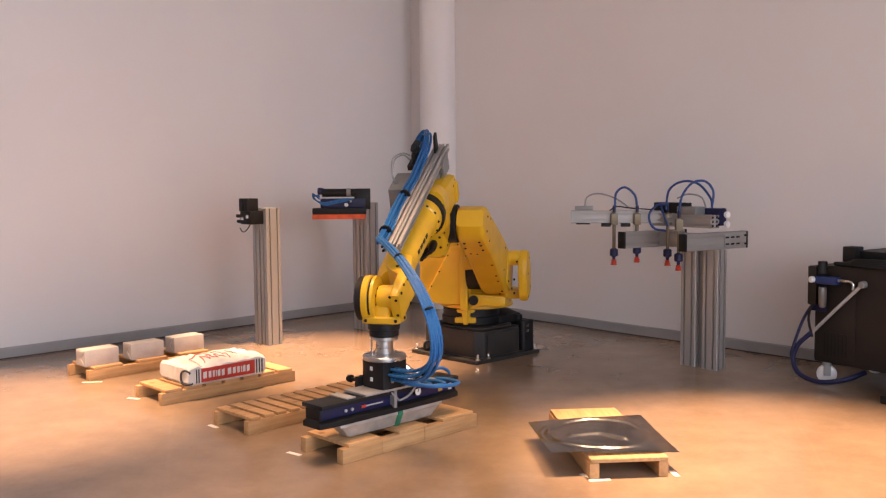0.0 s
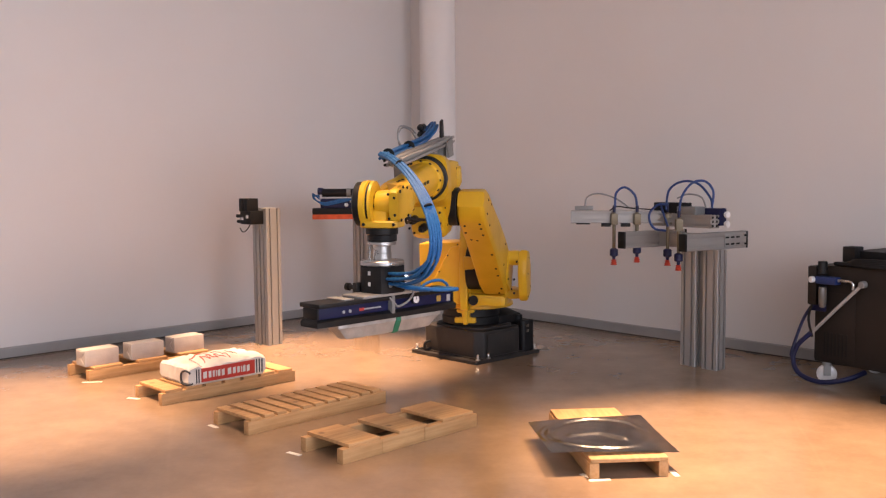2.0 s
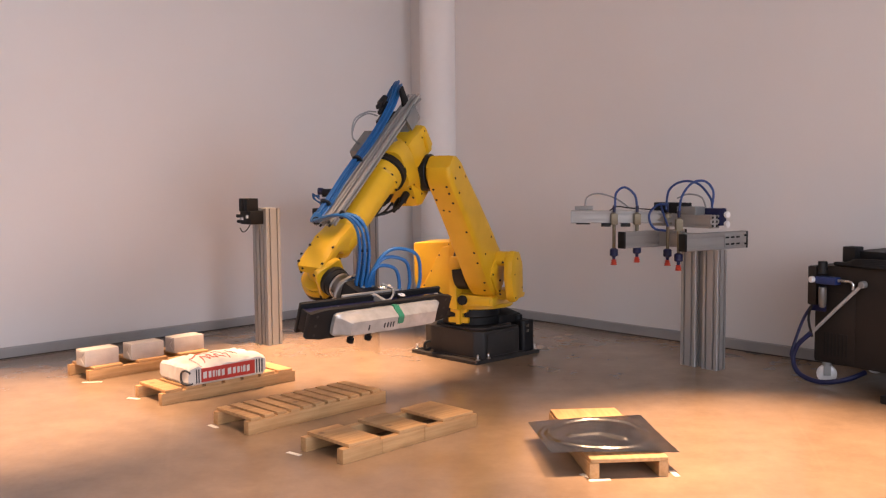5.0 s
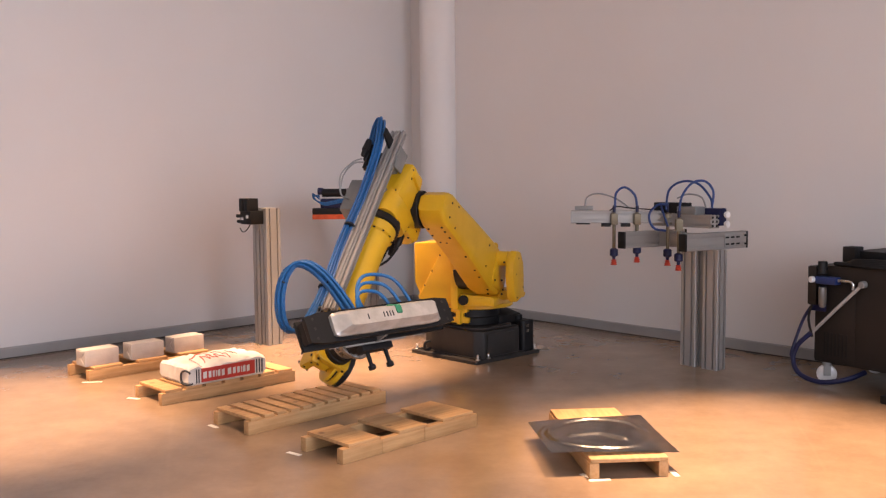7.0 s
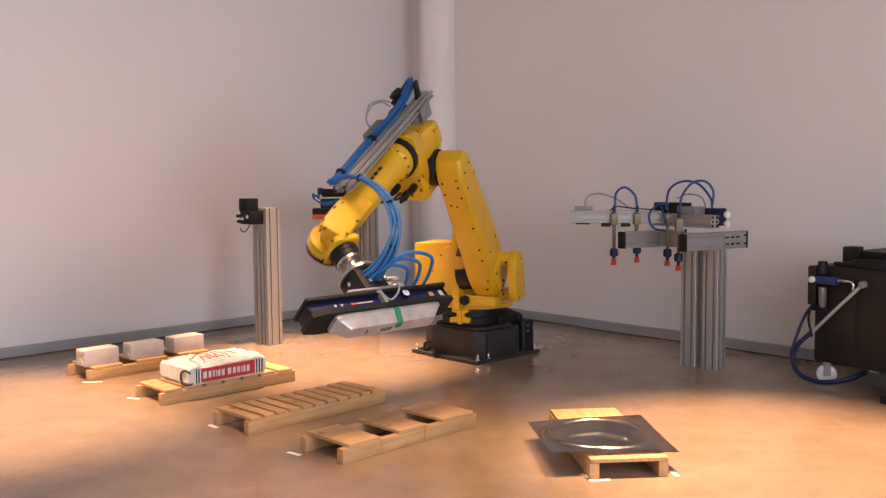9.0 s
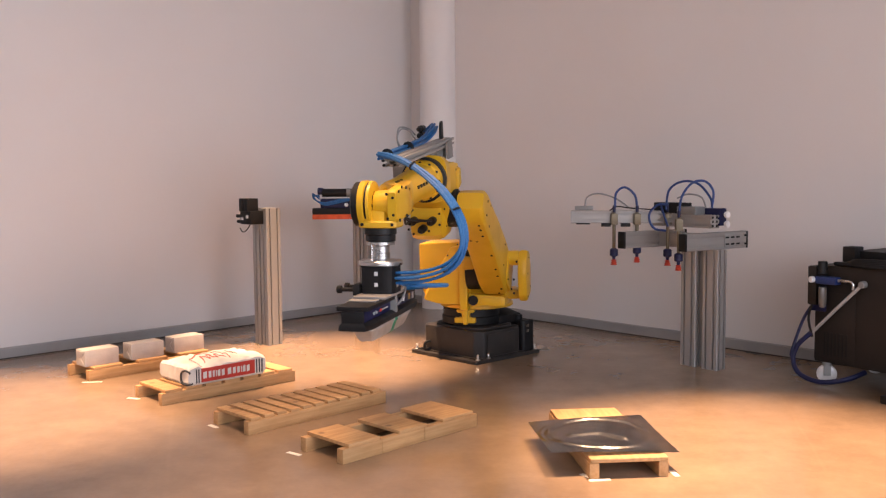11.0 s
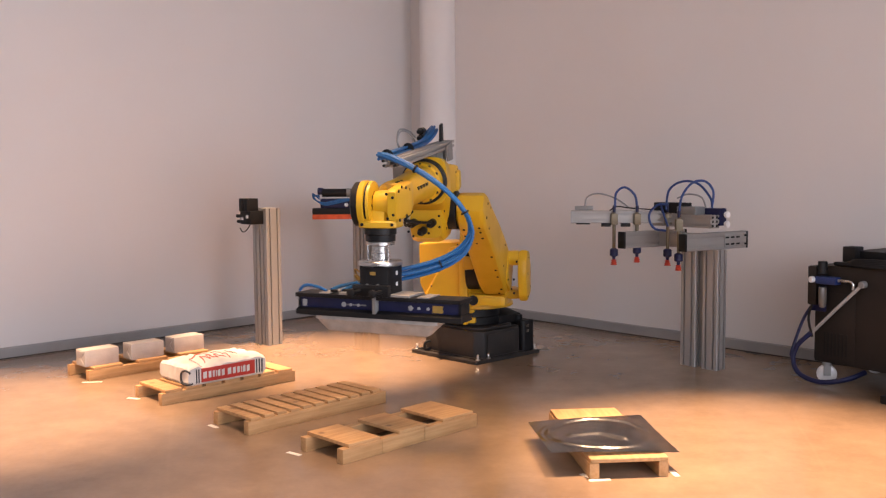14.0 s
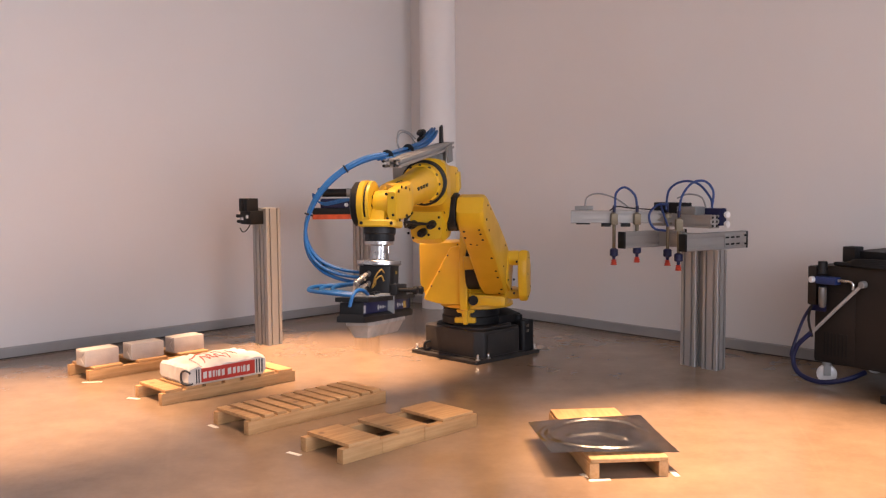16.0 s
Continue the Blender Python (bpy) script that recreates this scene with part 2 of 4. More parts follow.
FAR_LEFT = (CORNER[0] - 7.4 * NW[0], CORNER[1] - 7.4 * NW[1])
FAR_RIGHT = (CORNER[0] + 7.4 * NE[0], CORNER[1] + 7.4 * NE[1])
structure("floor", span(-6.2, 6, -6.5, 12, -0.1, 0), FLOOR, "polished beige stone floor with soft reflections", "floor")
wall("wall_west", FAR_LEFT, CORNER, "smooth white painted wall in cool light")
wall("wall_east", CORNER, FAR_RIGHT, "smooth white painted wall in warmer light")
wall("wall_left_side", (FAR_LEFT[0], -6.0), FAR_LEFT, "plain white side wall")
XR = FAR_RIGHT[0]
# Right side and rear walls are unseen; their openings are added for daylight.
wall("wall_right_side", FAR_RIGHT, (XR, 0.8), "plain white side wall beside an added, unseen daylight opening")
wall("wall_right_side_end", (XR, -4.5), (XR, -6.0), "plain white side wall beside an added, unseen daylight opening")
wall("wall_right_side_sill", (XR, 0.8), (XR, -4.5), "plain white side wall below an added, unseen daylight opening", 0, 0.6)
wall("wall_right_side_head", (XR, 0.8), (XR, -4.5), "plain white side wall above an added, unseen daylight opening", 3.85, CEIL)
wall("wall_south", (-0.4, -6.0), (FAR_LEFT[0], -6.0), "plain white rear wall beside an added, unseen daylight opening")
wall("wall_south_end", (XR, -6.0), (4.2, -6.0), "plain white rear wall beside an added, unseen daylight opening")
wall("wall_south_sill", (4.2, -6.0), (-0.4, -6.0), "plain white rear wall below an added, unseen daylight opening", 0, 0.6)
wall("wall_south_head", (4.2, -6.0), (-0.4, -6.0), "plain white rear wall above an added, unseen daylight opening", 3.85, CEIL)
structure("ceiling", span(-6.2, 6, -6.5, 12, CEIL, CEIL + 0.15), WALL, "plain white ceiling", "ceiling")
structure("column", lathe([(0.195, 0), (0.195, CEIL)], "z", (-0.03, 9.60, 0), 64), COLUMN, "round white painted column in the corner", "column")


def baseboard(a, b):
    a, b = Vector((*a, 0)), Vector((*b, 0))
    length, angle = (b - a).length, math.atan2(b.y - a.y, b.x - a.x)
    bm = prism([(-0.016, 0), (-0.016, 0.072), (-0.010, 0.08), (0.0, 0.08), (0.0, 0)], 0, length, "x")
    bmesh.ops.transform(bm, matrix=Matrix.Translation(a) @ Matrix.Rotation(angle, 4, "Z"), verts=bm.verts)
    return structure("baseboard", bm, BASEBOARD, "grey baseboard along the white wall", "baseboard")


baseboard(FAR_LEFT, CORNER)
baseboard(CORNER, FAR_RIGHT)



def floor_cable(along, inward, start, count):
    """A thin black cable lying on the floor along a wall, out from the corner."""
    pts = []
    for k in range(count):
        d = start + 0.33 * k
        pts.append(Vector((CORNER[0] + d * along[0], CORNER[1] + d * along[1], 0.006)) + Vector((*inward, 0)) * (0.075 + 0.03 * noise.noise(Vector((d * 0.9, 1, 0)))))
    return tagged(new("floor_cable", mesh_of("floor_cable", tube(pts, 0.0035), BLACK)), "thin black cable lying on the floor along the wall", "cable", "cables along the walls")


floor_cable((-NW[0], -NW[1]), (NW[1], -NW[0]), 0.58, 15)
floor_cable(NE, (NE[1], -NE[0]), 0.9, 17)

# ---- pallets ----
PAL = 45.7  # heading of the row of pallets, degrees


def pallet(label, at, turn, length, width, boards, height=0.072, board_t=0.018, group="wooden pallets on the floor", joints_at=()):
    """Origin at the near right corner; x along the beams, y across to the left beam."""
    p = thing("pallet", label, "pallet", pose(*at, 0, 0, turn), group)
    part("beam", span(0, length, width - 0.045, width, 0, height, 0.003), WOOD, p)
    ends = [0, *joints_at, length]
    for k, (a, b) in enumerate(zip(ends, ends[1:])):
        part("beam", span(a + (0.0015 if k else 0), b, 0.0015 * (k % 2), 0.045, 0, height, 0.003), WOOD, p)
    for x0, x1 in boards:
        ob = part("board", span(x0, x1, 0.003, width - 0.003, height, height + board_t, 0.003), WOOD, p)
        ob.matrix_basis = pose(random.uniform(-0.003, 0.003), random.uniform(-0.003, 0.003), random.uniform(-0.001, 0.001), 0, 0, random.uniform(-0.4, 0.4))
    return p


SACK_AT, SACK_TURN = (-1.701, 5.434), 43.8
BLOCKS_AT, BLOCKS_TURN = (-2.407, 6.125), 45.0
pallet("short pine pallet with three wide boards and open gaps", (-0.484, 4.270, 0), 44.9, 0.935, 0.338, [(0.038, 0.236), (0.366, 0.556), (0.676, 0.91)], joints_at=(0.251, 0.541))
pallet("empty pine pallet with eleven narrow slats", (-1.042, 4.784, 0), 45.1, 0.975, 0.348, [(0.02 + 0.086 * i, 0.083 + 0.086 * i) for i in range(11)])
pallet("pine pallet under a white paper sack", (*SACK_AT, 0), SACK_TURN, 0.965, 0.355, [(0.03 + 0.134 * i, 0.14 + 0.134 * i) for i in range(7)])
pallet("pine pallet carrying three pale blocks", (*BLOCKS_AT, 0), BLOCKS_TURN, 0.955, 0.345, [(0.035, 0.25), (0.36, 0.585), (0.69, 0.92)])
pallet("short pine pallet under a pressed steel sheet", (1.016, 4.065, 0), 95.0, 0.905, 0.365, [(0.0, 0.225), (0.36, 0.56), (0.69, 0.905)])


def tape(x, y, turn, length, width=0.026):
    ob = tagged(new("floor_tape", mesh_of("floor_tape", span(0, length, 0, width, 0.0005, 0.002), TAPE)), "short strip of white tape marking a pallet corner", "tape", "tape marks on the floor")
    ob.matrix_basis = pose(x, y, 0, 0, 0, turn)


for x, y, turn, length in ((-2.44, 6.085, 6, 0.13), (-1.985, 5.635, -20, 0.09), (-1.315, 4.99, -46, 0.085), (-0.79, 4.47, -38, 0.09), (0.648, 4.0, 8, 0.10), (0.615, 4.10, -57, 0.085), (1.035, 4.14, -84, 0.08)):
    tape(x, y, turn, length)



def on_pallet(origin, heading, along, across, z, turn=0):
    return pose(*origin, 0, 0, 0, heading) @ pose(along, across, z, 0, 0, turn)


for along, across, turn in ((0.0, 0.05, 1.5), (0.335, 0.05, -1), (0.675, 0.065, 1)):
    bm = span(0, 0.245, 0, 0.135, 0, 0.112, 0.004)
    for v in bm.verts:
        v.co += 0.0012 * noise.noise_vector(v.co * 30 + Vector((along * 9, 0, 0)))
    block_thing = tagged(new("wrapped_block", mesh_of("wrapped_block", bm, BLOCK)), "pale grey paper-wrapped block resting on a pallet", "block", "blocks on the pallet")
    block_thing.matrix_basis = on_pallet(BLOCKS_AT, BLOCKS_TURN, along, across, 0.0905, turn)
    # folded wrapping on the end face
    part("end_flap", prism([(0.012, 0.008), (0.123, 0.008), (0.068, 0.062)], -0.0028, 0.004, "x", 0.0008), BLOCK, block_thing)
    part("end_flap", prism([(0.012, 0.104), (0.123, 0.104), (0.068, 0.05)], -0.004, 0.004, "x", 0.0008), BLOCK, block_thing)


def sack():
    """Origin at the near right lower corner; x along, y across."""
    s = thing("paper_sack", "full white paper sack with a red printed band, lying flat", "sack", on_pallet(SACK_AT, SACK_TURN, 0.172, -0.012, 0.0905))
    L, W, T = 0.555, 0.37, 0.128
    nx, ny = 44, 30

    def rise(x, y):
        """Height of the upper side: full in the middle, sagging ends, creases across."""
        u, v = x / L, y / W
        e = min(1, 9 * min(v, 1 - v) + 0.62) * min(1, 12 * min(u, 1 - u) + 0.60)
        puff = 1 - (1 - min(1, e)) ** 2
        bulge = 0.022 * math.sin(math.pi * min(1, max(0, v))) * math.sin(math.pi * min(1, max(0, u))) ** 0.6
        wob = 0.014 * noise.noise(Vector((x * 8, y * 8, 3.0))) + 0.006 * noise.noise(Vector((x * 24, y * 34, 4.0)))
        crease = -0.008 * max(0, 1 - abs(noise.noise(Vector((x * 9, y * 6, 7.0)))) * 6) - 0.012 * math.exp(-((u - 0.2 - 0.12 * v) / 0.035) ** 2)
        return T * 0.5 + T * 0.5 * puff + (bulge + wob + crease) * puff - 0.014 * (1 - u)

    body = bmesh.new()
    grid = {}
    for side in (0, 1):
        for i in range(nx + 1):
            for j in range(ny + 1):
                x, y = L * i / nx, W * j / ny
                e = min(1, 9 * min(j / ny, 1 - j / ny) + 0.7) * min(1, 10 * min(i / nx, 1 - i / nx) + 0.6)
                grid[side, i, j] = body.verts.new((x, y, rise(x, y) if side else max(0, T * 0.5 * (1 - min(1, e * 1.15)))))
    for side in (0, 1):
        for i in range(nx):
            for j in range(ny):
                q = [grid[side, i, j], grid[side, i + 1, j], grid[side, i + 1, j + 1], grid[side, i, j + 1]]
                body.faces.new(q if side else q[::-1])
    edge = [(i, 0) for i in range(nx)] + [(nx, j) for j in range(ny)] + [(i, ny) for i in range(nx, 0, -1)] + [(0, j) for j in range(ny, 0, -1)]
    for a, b in zip(edge, edge[1:] + edge[:1]):
        body.faces.new((grid[0, a[0], a[1]], grid[0, b[0], b[1]], grid[1, b[0], b[1]], grid[1, a[0], a[1]]))
    bmesh.ops.recalc_face_normals(body, faces=body.faces)
    part("sack_body", body, PAPER, s)

    # printed long side: red band with pale bars, black end stripes
    def strip(name, x0, x1, z0, z1, mat, off):
        part(name, prism([(x0, z0), (x1, z0 + 0.002), (x1, z1 + 0.004), (x0, z1)], -off, 0.01, "y", 0.0015), mat, s)
    strip("red_band", 0.088, 0.472, 0.014, 0.100, SACKRED, 0.003)
    x = 0.10
    for w in (0.034, 0.026, 0.018, 0.010, 0.026, 0.028, 0, 0.034, 0.028, 0.026, 0.010, 0.026, 0.028):
        if w:
            strip("print_bar", x, x + w * 0.74, 0.036, 0.076, PAPER, 0.0042)
        x += w + 0.003 if w else 0.012
    for x0 in (0.052, 0.068):
        strip("black_stripe", x0, x0 + 0.008, 0.012, 0.098, SACKBLACK, 0.003)
    for x0 in (0.482, 0.502, 0.522):
        strip("black_stripe", x0, x0 + 0.009, 0.014, 0.102, SACKBLACK, 0.003)
    part("end_fold", tube([(-0.004, 0.085, 0.022), (-0.006, 0.08, 0.07), (-0.004, 0.045, 0.094), (0.004, 0.006, 0.092), (0.012, -0.004, 0.078)], 0.0065), SACKBLACK, s, "black printed folded corner")
    part("end_fold", tube([(-0.004, 0.085, 0.03), (-0.006, 0.06, 0.012), (0.004, 0.012, 0.01), (0.03, -0.003, 0.014)], 0.006), SACKBLACK, s)
    # red drawing on the upper side: thin strokes that follow the paper
    for pts in ([(0.15, 0.06), (0.19, 0.2), (0.205, 0.09), (0.24, 0.21), (0.26, 0.09), (0.29, 0.20), (0.31, 0.08)], [(0.12, 0.05), (0.11, 0.16), (0.15, 0.25), (0.24, 0.28), (0.31, 0.24), (0.34, 0.14), (0.33, 0.06)], [(0.13, 0.22), (0.19, 0.28), (0.27, 0.32)]):
        part("red_drawing", tube([(q.x, q.y, rise(q.x, q.y) + 0.0005) for q in smooth_path([(px, py, 0) for px, py in pts], 6)], 0.0032, 1, 6, False), SACKRED, s)
    for px, py0, py1 in ((0.40, 0.14, 0.25), (0.418, 0.13, 0.21)):
        part("small_print", tube([(px, py0 + (py1 - py0) * k / 6, rise(px, py0 + (py1 - py0) * k / 6)) for k in range(7)], 0.0035, 1, 6, False), SACKBLACK, s)
    return s


sack()


def pressed_sheet():
    n, size = 104, 0.6
    bm = bmesh.new()
    rows = []
    for i in range(n + 1):
        row = []
        for j in range(n + 1):
            x, y = (i / n - 0.5) * size, (j / n - 0.5) * size
            r = math.hypot(x * 1.0, y * 1.0)
            ring = math.exp(-((r - 0.25) / 0.012) ** 2)
            step = 0.010 / (1 + math.exp((r - 0.225) / 0.007))
            a = math.atan2(y, x)
            star = 0.0
            for k in (72, 192, 312):
                d = abs((a - radians(k) + math.pi) % (2 * math.pi) - math.pi)
                across, along = r * math.sin(min(d, math.pi / 2)), r * math.cos(d)
                if along > 0:
                    star = max(star, 0.015 / (1 + math.exp((across - 0.024 + 0.04 * along) / 0.007)) / (1 + math.exp((along - 0.165) / 0.006)))
            curl = 0.010 * (x * y) / 0.09 - 0.004 * (x / 0.3) ** 2 + 0.004 * (y / 0.3) ** 2
            row.append(bm.verts.new((x, y, 0.008 + 0.012 * ring + 0.0012 * noise.noise(Vector((x * 9, y * 9, 1.0))) + 0.004 * math.exp(-((r - 0.283) / 0.01) ** 2) + step * 0.5 + star + curl)))
        rows.append(row)
    for i in range(n):
        for j in range(n):
            bm.faces.new((rows[i][j], rows[i + 1][j], rows[i + 1][j + 1], rows[i][j + 1]))
    bmesh.ops.solidify(bm, geom=bm.faces[:], thickness=0.0015)
    ob = tagged(new("steel_sheet", mesh_of("steel_sheet", bm, SHEET)), "square deep-drawn sheet of shiny grey steel with a round pressing", "sheet")
    ob.matrix_basis = pose(0.758, 4.40, 0.094, 0, 0, 5)


pressed_sheet()

# ---- aluminium stands ----


def profile(name, w, d, z0, z1, parent, m=None, slots_w=2, slots_d=1, axis="z", label=""):
    """Extruded aluminium profile: outline with T-slots in its four sides, origin at one corner."""
    def side(a, b, count):
        out = []
        a, b = Vector(a), Vector(b)
        t = (b - a).normalized()
        inn = Vector((-t.y, t.x))
        length = (b - a).length
        for k in range(count):
            c = a + t * length * (k + 0.5) / count
            g, deep = 0.0065, 0.016
            out += [c - t * g, c - t * g + inn * 0.005, c - t * 2.1 * g + inn * 0.005, c - t * 1.2 * g + inn * deep, c + t * 1.2 * g + inn * deep, c + t * 2.1 * g + inn * 0.005, c + t * g + inn * 0.005, c + t * g]
        return [a + t * 0.003] + out + [b - t * 0.003]
    pts = side((0, 0), (w, 0), slots_w) + side((w, 0), (w, d), slots_d) + side((w, d), (0, d), slots_w) + side((0, d), (0, 0), slots_d)
    return part(name, prism([(p.x, p.y) for p in pts], z0, z1, axis), ALU, parent, label, m)


def stand(x, y, height, label):
    """Front corner at (x, y)."""
    s = thing("tool_stand", label, "stand", pose(x, y, 0, 0, 0, PAL), "aluminium tool stands")
    profile("post", 0.14, 0.09, 0.0, height, s, pose(0, 0, 0), 2, 1)
    profile("post", 0.14, 0.09, 0.0, height, s, pose(0, 0.106, 0), 2, 1)
    # Black strip gives the open gap its shade as colour.
    part("gap_shade", span(0.03, 0.11, 0.0902, 0.1058, 0.0, height - 0.002), BLACK, s, "black strip standing for the shaded gap between the posts")
    part("top_cap", span(0.004, 0.136, 0.004, 0.192, height, height + 0.004), ALU, s)
    return s


stand(-1.428, 7.40, 1.12, "upright aluminium profile stand beside the wall")
stand(-0.675, 8.12, 1.14, "upright aluminium profile stand behind the robot")

clamp = thing("clamp_tool", "small black clamp gripper mounted on top of an aluminium stand", "gripper", pose(-1.478, 7.412, 1.12, 0, 0, PAL))
part("jaw_block", span(-0.11, 0.0, 0.02, 0.07, -0.02, 0.085, 0.006), BLACK, clamp)
part("jaw_block", span(-0.11, 0.0, 0.085, 0.135, -0.02, 0.085, 0.006), BLACK, clamp)
part("body", span(-0.09, 0.06, 0.0, 0.15, -0.125, -0.015, 0.008), BLACK, clamp)
part("finger", cyl(0.014, 0.14, 0.24, "y", (-0.06, 0, -0.06)), BLACK, clamp)
part("finger", cyl(0.014, 0.14, 0.23, "y", (-0.06, 0, -0.105)), BLACK, clamp)
part("connector", span(-0.1, -0.09, 0.03, 0.055, -0.075, -0.05, 0.003), WHITE, clamp)
part("connector", span(-0.1, -0.09, 0.1, 0.125, -0.09, -0.07, 0.003), WHITE, clamp)
part("cable", tube([(-0.05, 0.06, -0.12), (-0.06, 0.1, -0.17), (-0.06, 0.16, -0.19), (-0.06, 0.2, -0.16)], 0.004), BLACK, clamp)

foam = thing("foam_gripper", "compact navy vacuum gripper with an orange foam pad on a stand", "gripper", pose(-0.905, 8.06, 1.07, 0, 0, 4))
part("foam_pad", span(-0.235, 0.225, -0.07, 0.07, -0.065, -0.022, 0.006), ORANGE, foam, "orange foam suction pad")
part("housing", span(-0.235, 0.23, -0.068, 0.068, -0.022, 0.032, 0.004), BLACK, foam)
part("navy_body", span(-0.165, 0.225, -0.055, 0.055, 0.032, 0.115, 0.008), NAVY, foam)
part("ejector", cyl(0.036, -0.15, 0.16, "x", (0, -0.01, 0.165), 20), BLACK, foam)
part("ejector_cap", cyl(0.038, 0.06, 0.1, "x", (0, -0.01, 0.165), 20), GREYBOX, foam)
part("mount", span(0.13, 0.27, -0.05, 0.09, 0.02, 0.2, 0.006), BLACK, foam)
part("end_fitting", cyl(0.03, -0.19, -0.14, "x", (0, 0, 0.18), 16), NAVY, foam)
for k in range(3):
    part("air_hose", tube([(-0.17, -0.02 * k, 0.15 - 0.02 * k), (-0.23, -0.03 * k, 0.13 + 0.015 * k), (-0.2, -0.05, 0.1), (-0.12, -0.06, 0.06 + 0.01 * k), (0.02, -0.066, 0.085 + 0.012 * k), (0.12, -0.066, 0.11)], 0.006), HOSE, foam)
part("valve", join(cyl(0.018, -0.075, -0.055, "y", (0.06, 0, 0.06), 14), cyl(0.01, -0.09, -0.055, "y", (0.1, 0, 0.09), 12)), STEEL, foam)

# suction cup tool on its twin-post stand
STAND3 = 308.6
post3 = thing("tool_stand", "wide twin-post aluminium stand with a black gap between posts", "stand", pose(1.707, 6.546, 0, 0, 0, STAND3), "aluminium tool stands")
profile("post", 0.125, 0.105, 0.0, 0.845, post3, pose(0, 0, 0), 2, 2)
profile("post", 0.125, 0.105, 0.0, 0.845, post3, pose(0.183, 0, 0), 2, 2)
# Grey fill stands in for the shaded empty gap between these posts.
part("shade_fill", span(0.128, 0.18, 0.04, 0.08, 0.0, 0.845), GREYBOX, post3)
BEAM = 32.5
for name, x, y, length in (("arm", 1.640, 6.222, 0.60), ("arm", 1.285, 6.53, 0.60)):
    o = post3.matrix_basis.inverted() @ pose(x, y, 0.905, 0, 0, BEAM)
    b = profile(name, 0.06, 0.118, 0, length, post3, o @ pose(0, 0, -0.059) @ pose(0, 0.03, 0, 0, 0, 0) @ Matrix(((0, 0, 1, 0), (-1, 0, 0, 0), (0, 1, 0, 0), (0, 0, 0, 1))), 1, 2)
    for x0 in (-0.02, length):
        part("end_cap", span(x0, x0 + 0.02, -0.031, 0.031, -0.06, 0.06, 0.004), BLACK, post3, "black plastic end cap", o)
part("corner_plate", span(0.37, 0.56, -0.036, -0.031, -0.045, 0.045, 0.002), ALU, post3, "", post3.matrix_basis.inverted() @ pose(1.640, 6.222, 0.905, 0, 0, BEAM))
for x in (0.395, 0.45, 0.505):
    for z in (-0.025, 0.022):
        part("plate_slot", span(x - 0.018, x + 0.018, -0.0375, -0.0362, z - 0.006, z + 0.006), BLACK, post3, "", post3.matrix_basis.inverted() @ pose(1.640, 6.222, 0.905, 0, 0, BEAM))
part("cross_beam", span(0.2, 0.27, 0.03, 0.44, -0.055, 0.05, 0.003), ALU, post3, "", post3.matrix_basis.inverted() @ pose(1.640, 6.222, 0.905, 0, 0, BEAM))

cups = thing("suction_tool", "aluminium vacuum tool with four red suction cups and blue hoses", "gripper", pose(1.28, 6.69, 1.065))
T0 = cups.matrix_basis.inverted()
rail_m = T0 @ pose(0.944, 6.75, 1.065, 0, 0, -9.5)
profile("cross_rail", 0.05, 0.09, 0, 0.72, cups, rail_m @ pose(0, 0.025, -0.045) @ Matrix(((0, 0, 1, 0), (-1, 0, 0, 0), (0, 1, 0, 0), (0, 0, 0, 1))), 1, 2)
spine_m = T0 @ pose(1.56, 6.72, 1.045, 0, 0, -57)
profile("spine", 0.09, 0.09, 0, 0.55, cups, spine_m @ pose(0, 0.045, -0.045) @ Matrix(((0, 0, 1, 0), (-1, 0, 0, 0), (0, 1, 0, 0), (0, 0, 0, 1))), 2, 2)
for y in (-0.02, 0.02):
    for z in (-0.028, 0, 0.028):
        part("core_hole", cyl(0.009, 0.5495, 0.5515, "x", (0, y, z), 12, 0.0004), BLACK, cups, "", spine_m)
for z in (-0.02, 0.045):
    part("round_cap", lathe([(0.009, 0), (0.022, 0.001), (0.022, 0.02), (0.009, 0.021)], "x", (0.56, 0.1, z), 16), WHITE, cups, "white round cap", spine_m)
part("valve_terminal", span(0.02, 0.3, -0.04, 0.05, 0.05, 0.125, 0.006), BLACK, cups, "", spine_m)
part("valve_terminal", span(0.36, 0.55, 0.05, 0.12, -0.03, 0.09, 0.008), NAVY, cups, "", spine_m)
part("bracket", span(0.25, 0.42, -0.05, 0.05, 0.045, 0.1, 0.006), GREYBOX, cups, "", spine_m)
part("junction_box", span(0.03, 0.16, -0.03, 0.03, 0.05, 0.08, 0.004), GREYBOX, cups, "", rail_m)
part("foot", span(0.04, 0.14, -0.03, 0.03, -0.055, -0.045, 0.002), BLACK, cups, "", rail_m)
for x0 in (0.22, 0.36):
    part("clamp_foot", span(x0, x0 + 0.07, -0.05, 0.03, -0.07, -0.046, 0.004), BLACK, cups, "", rail_m)
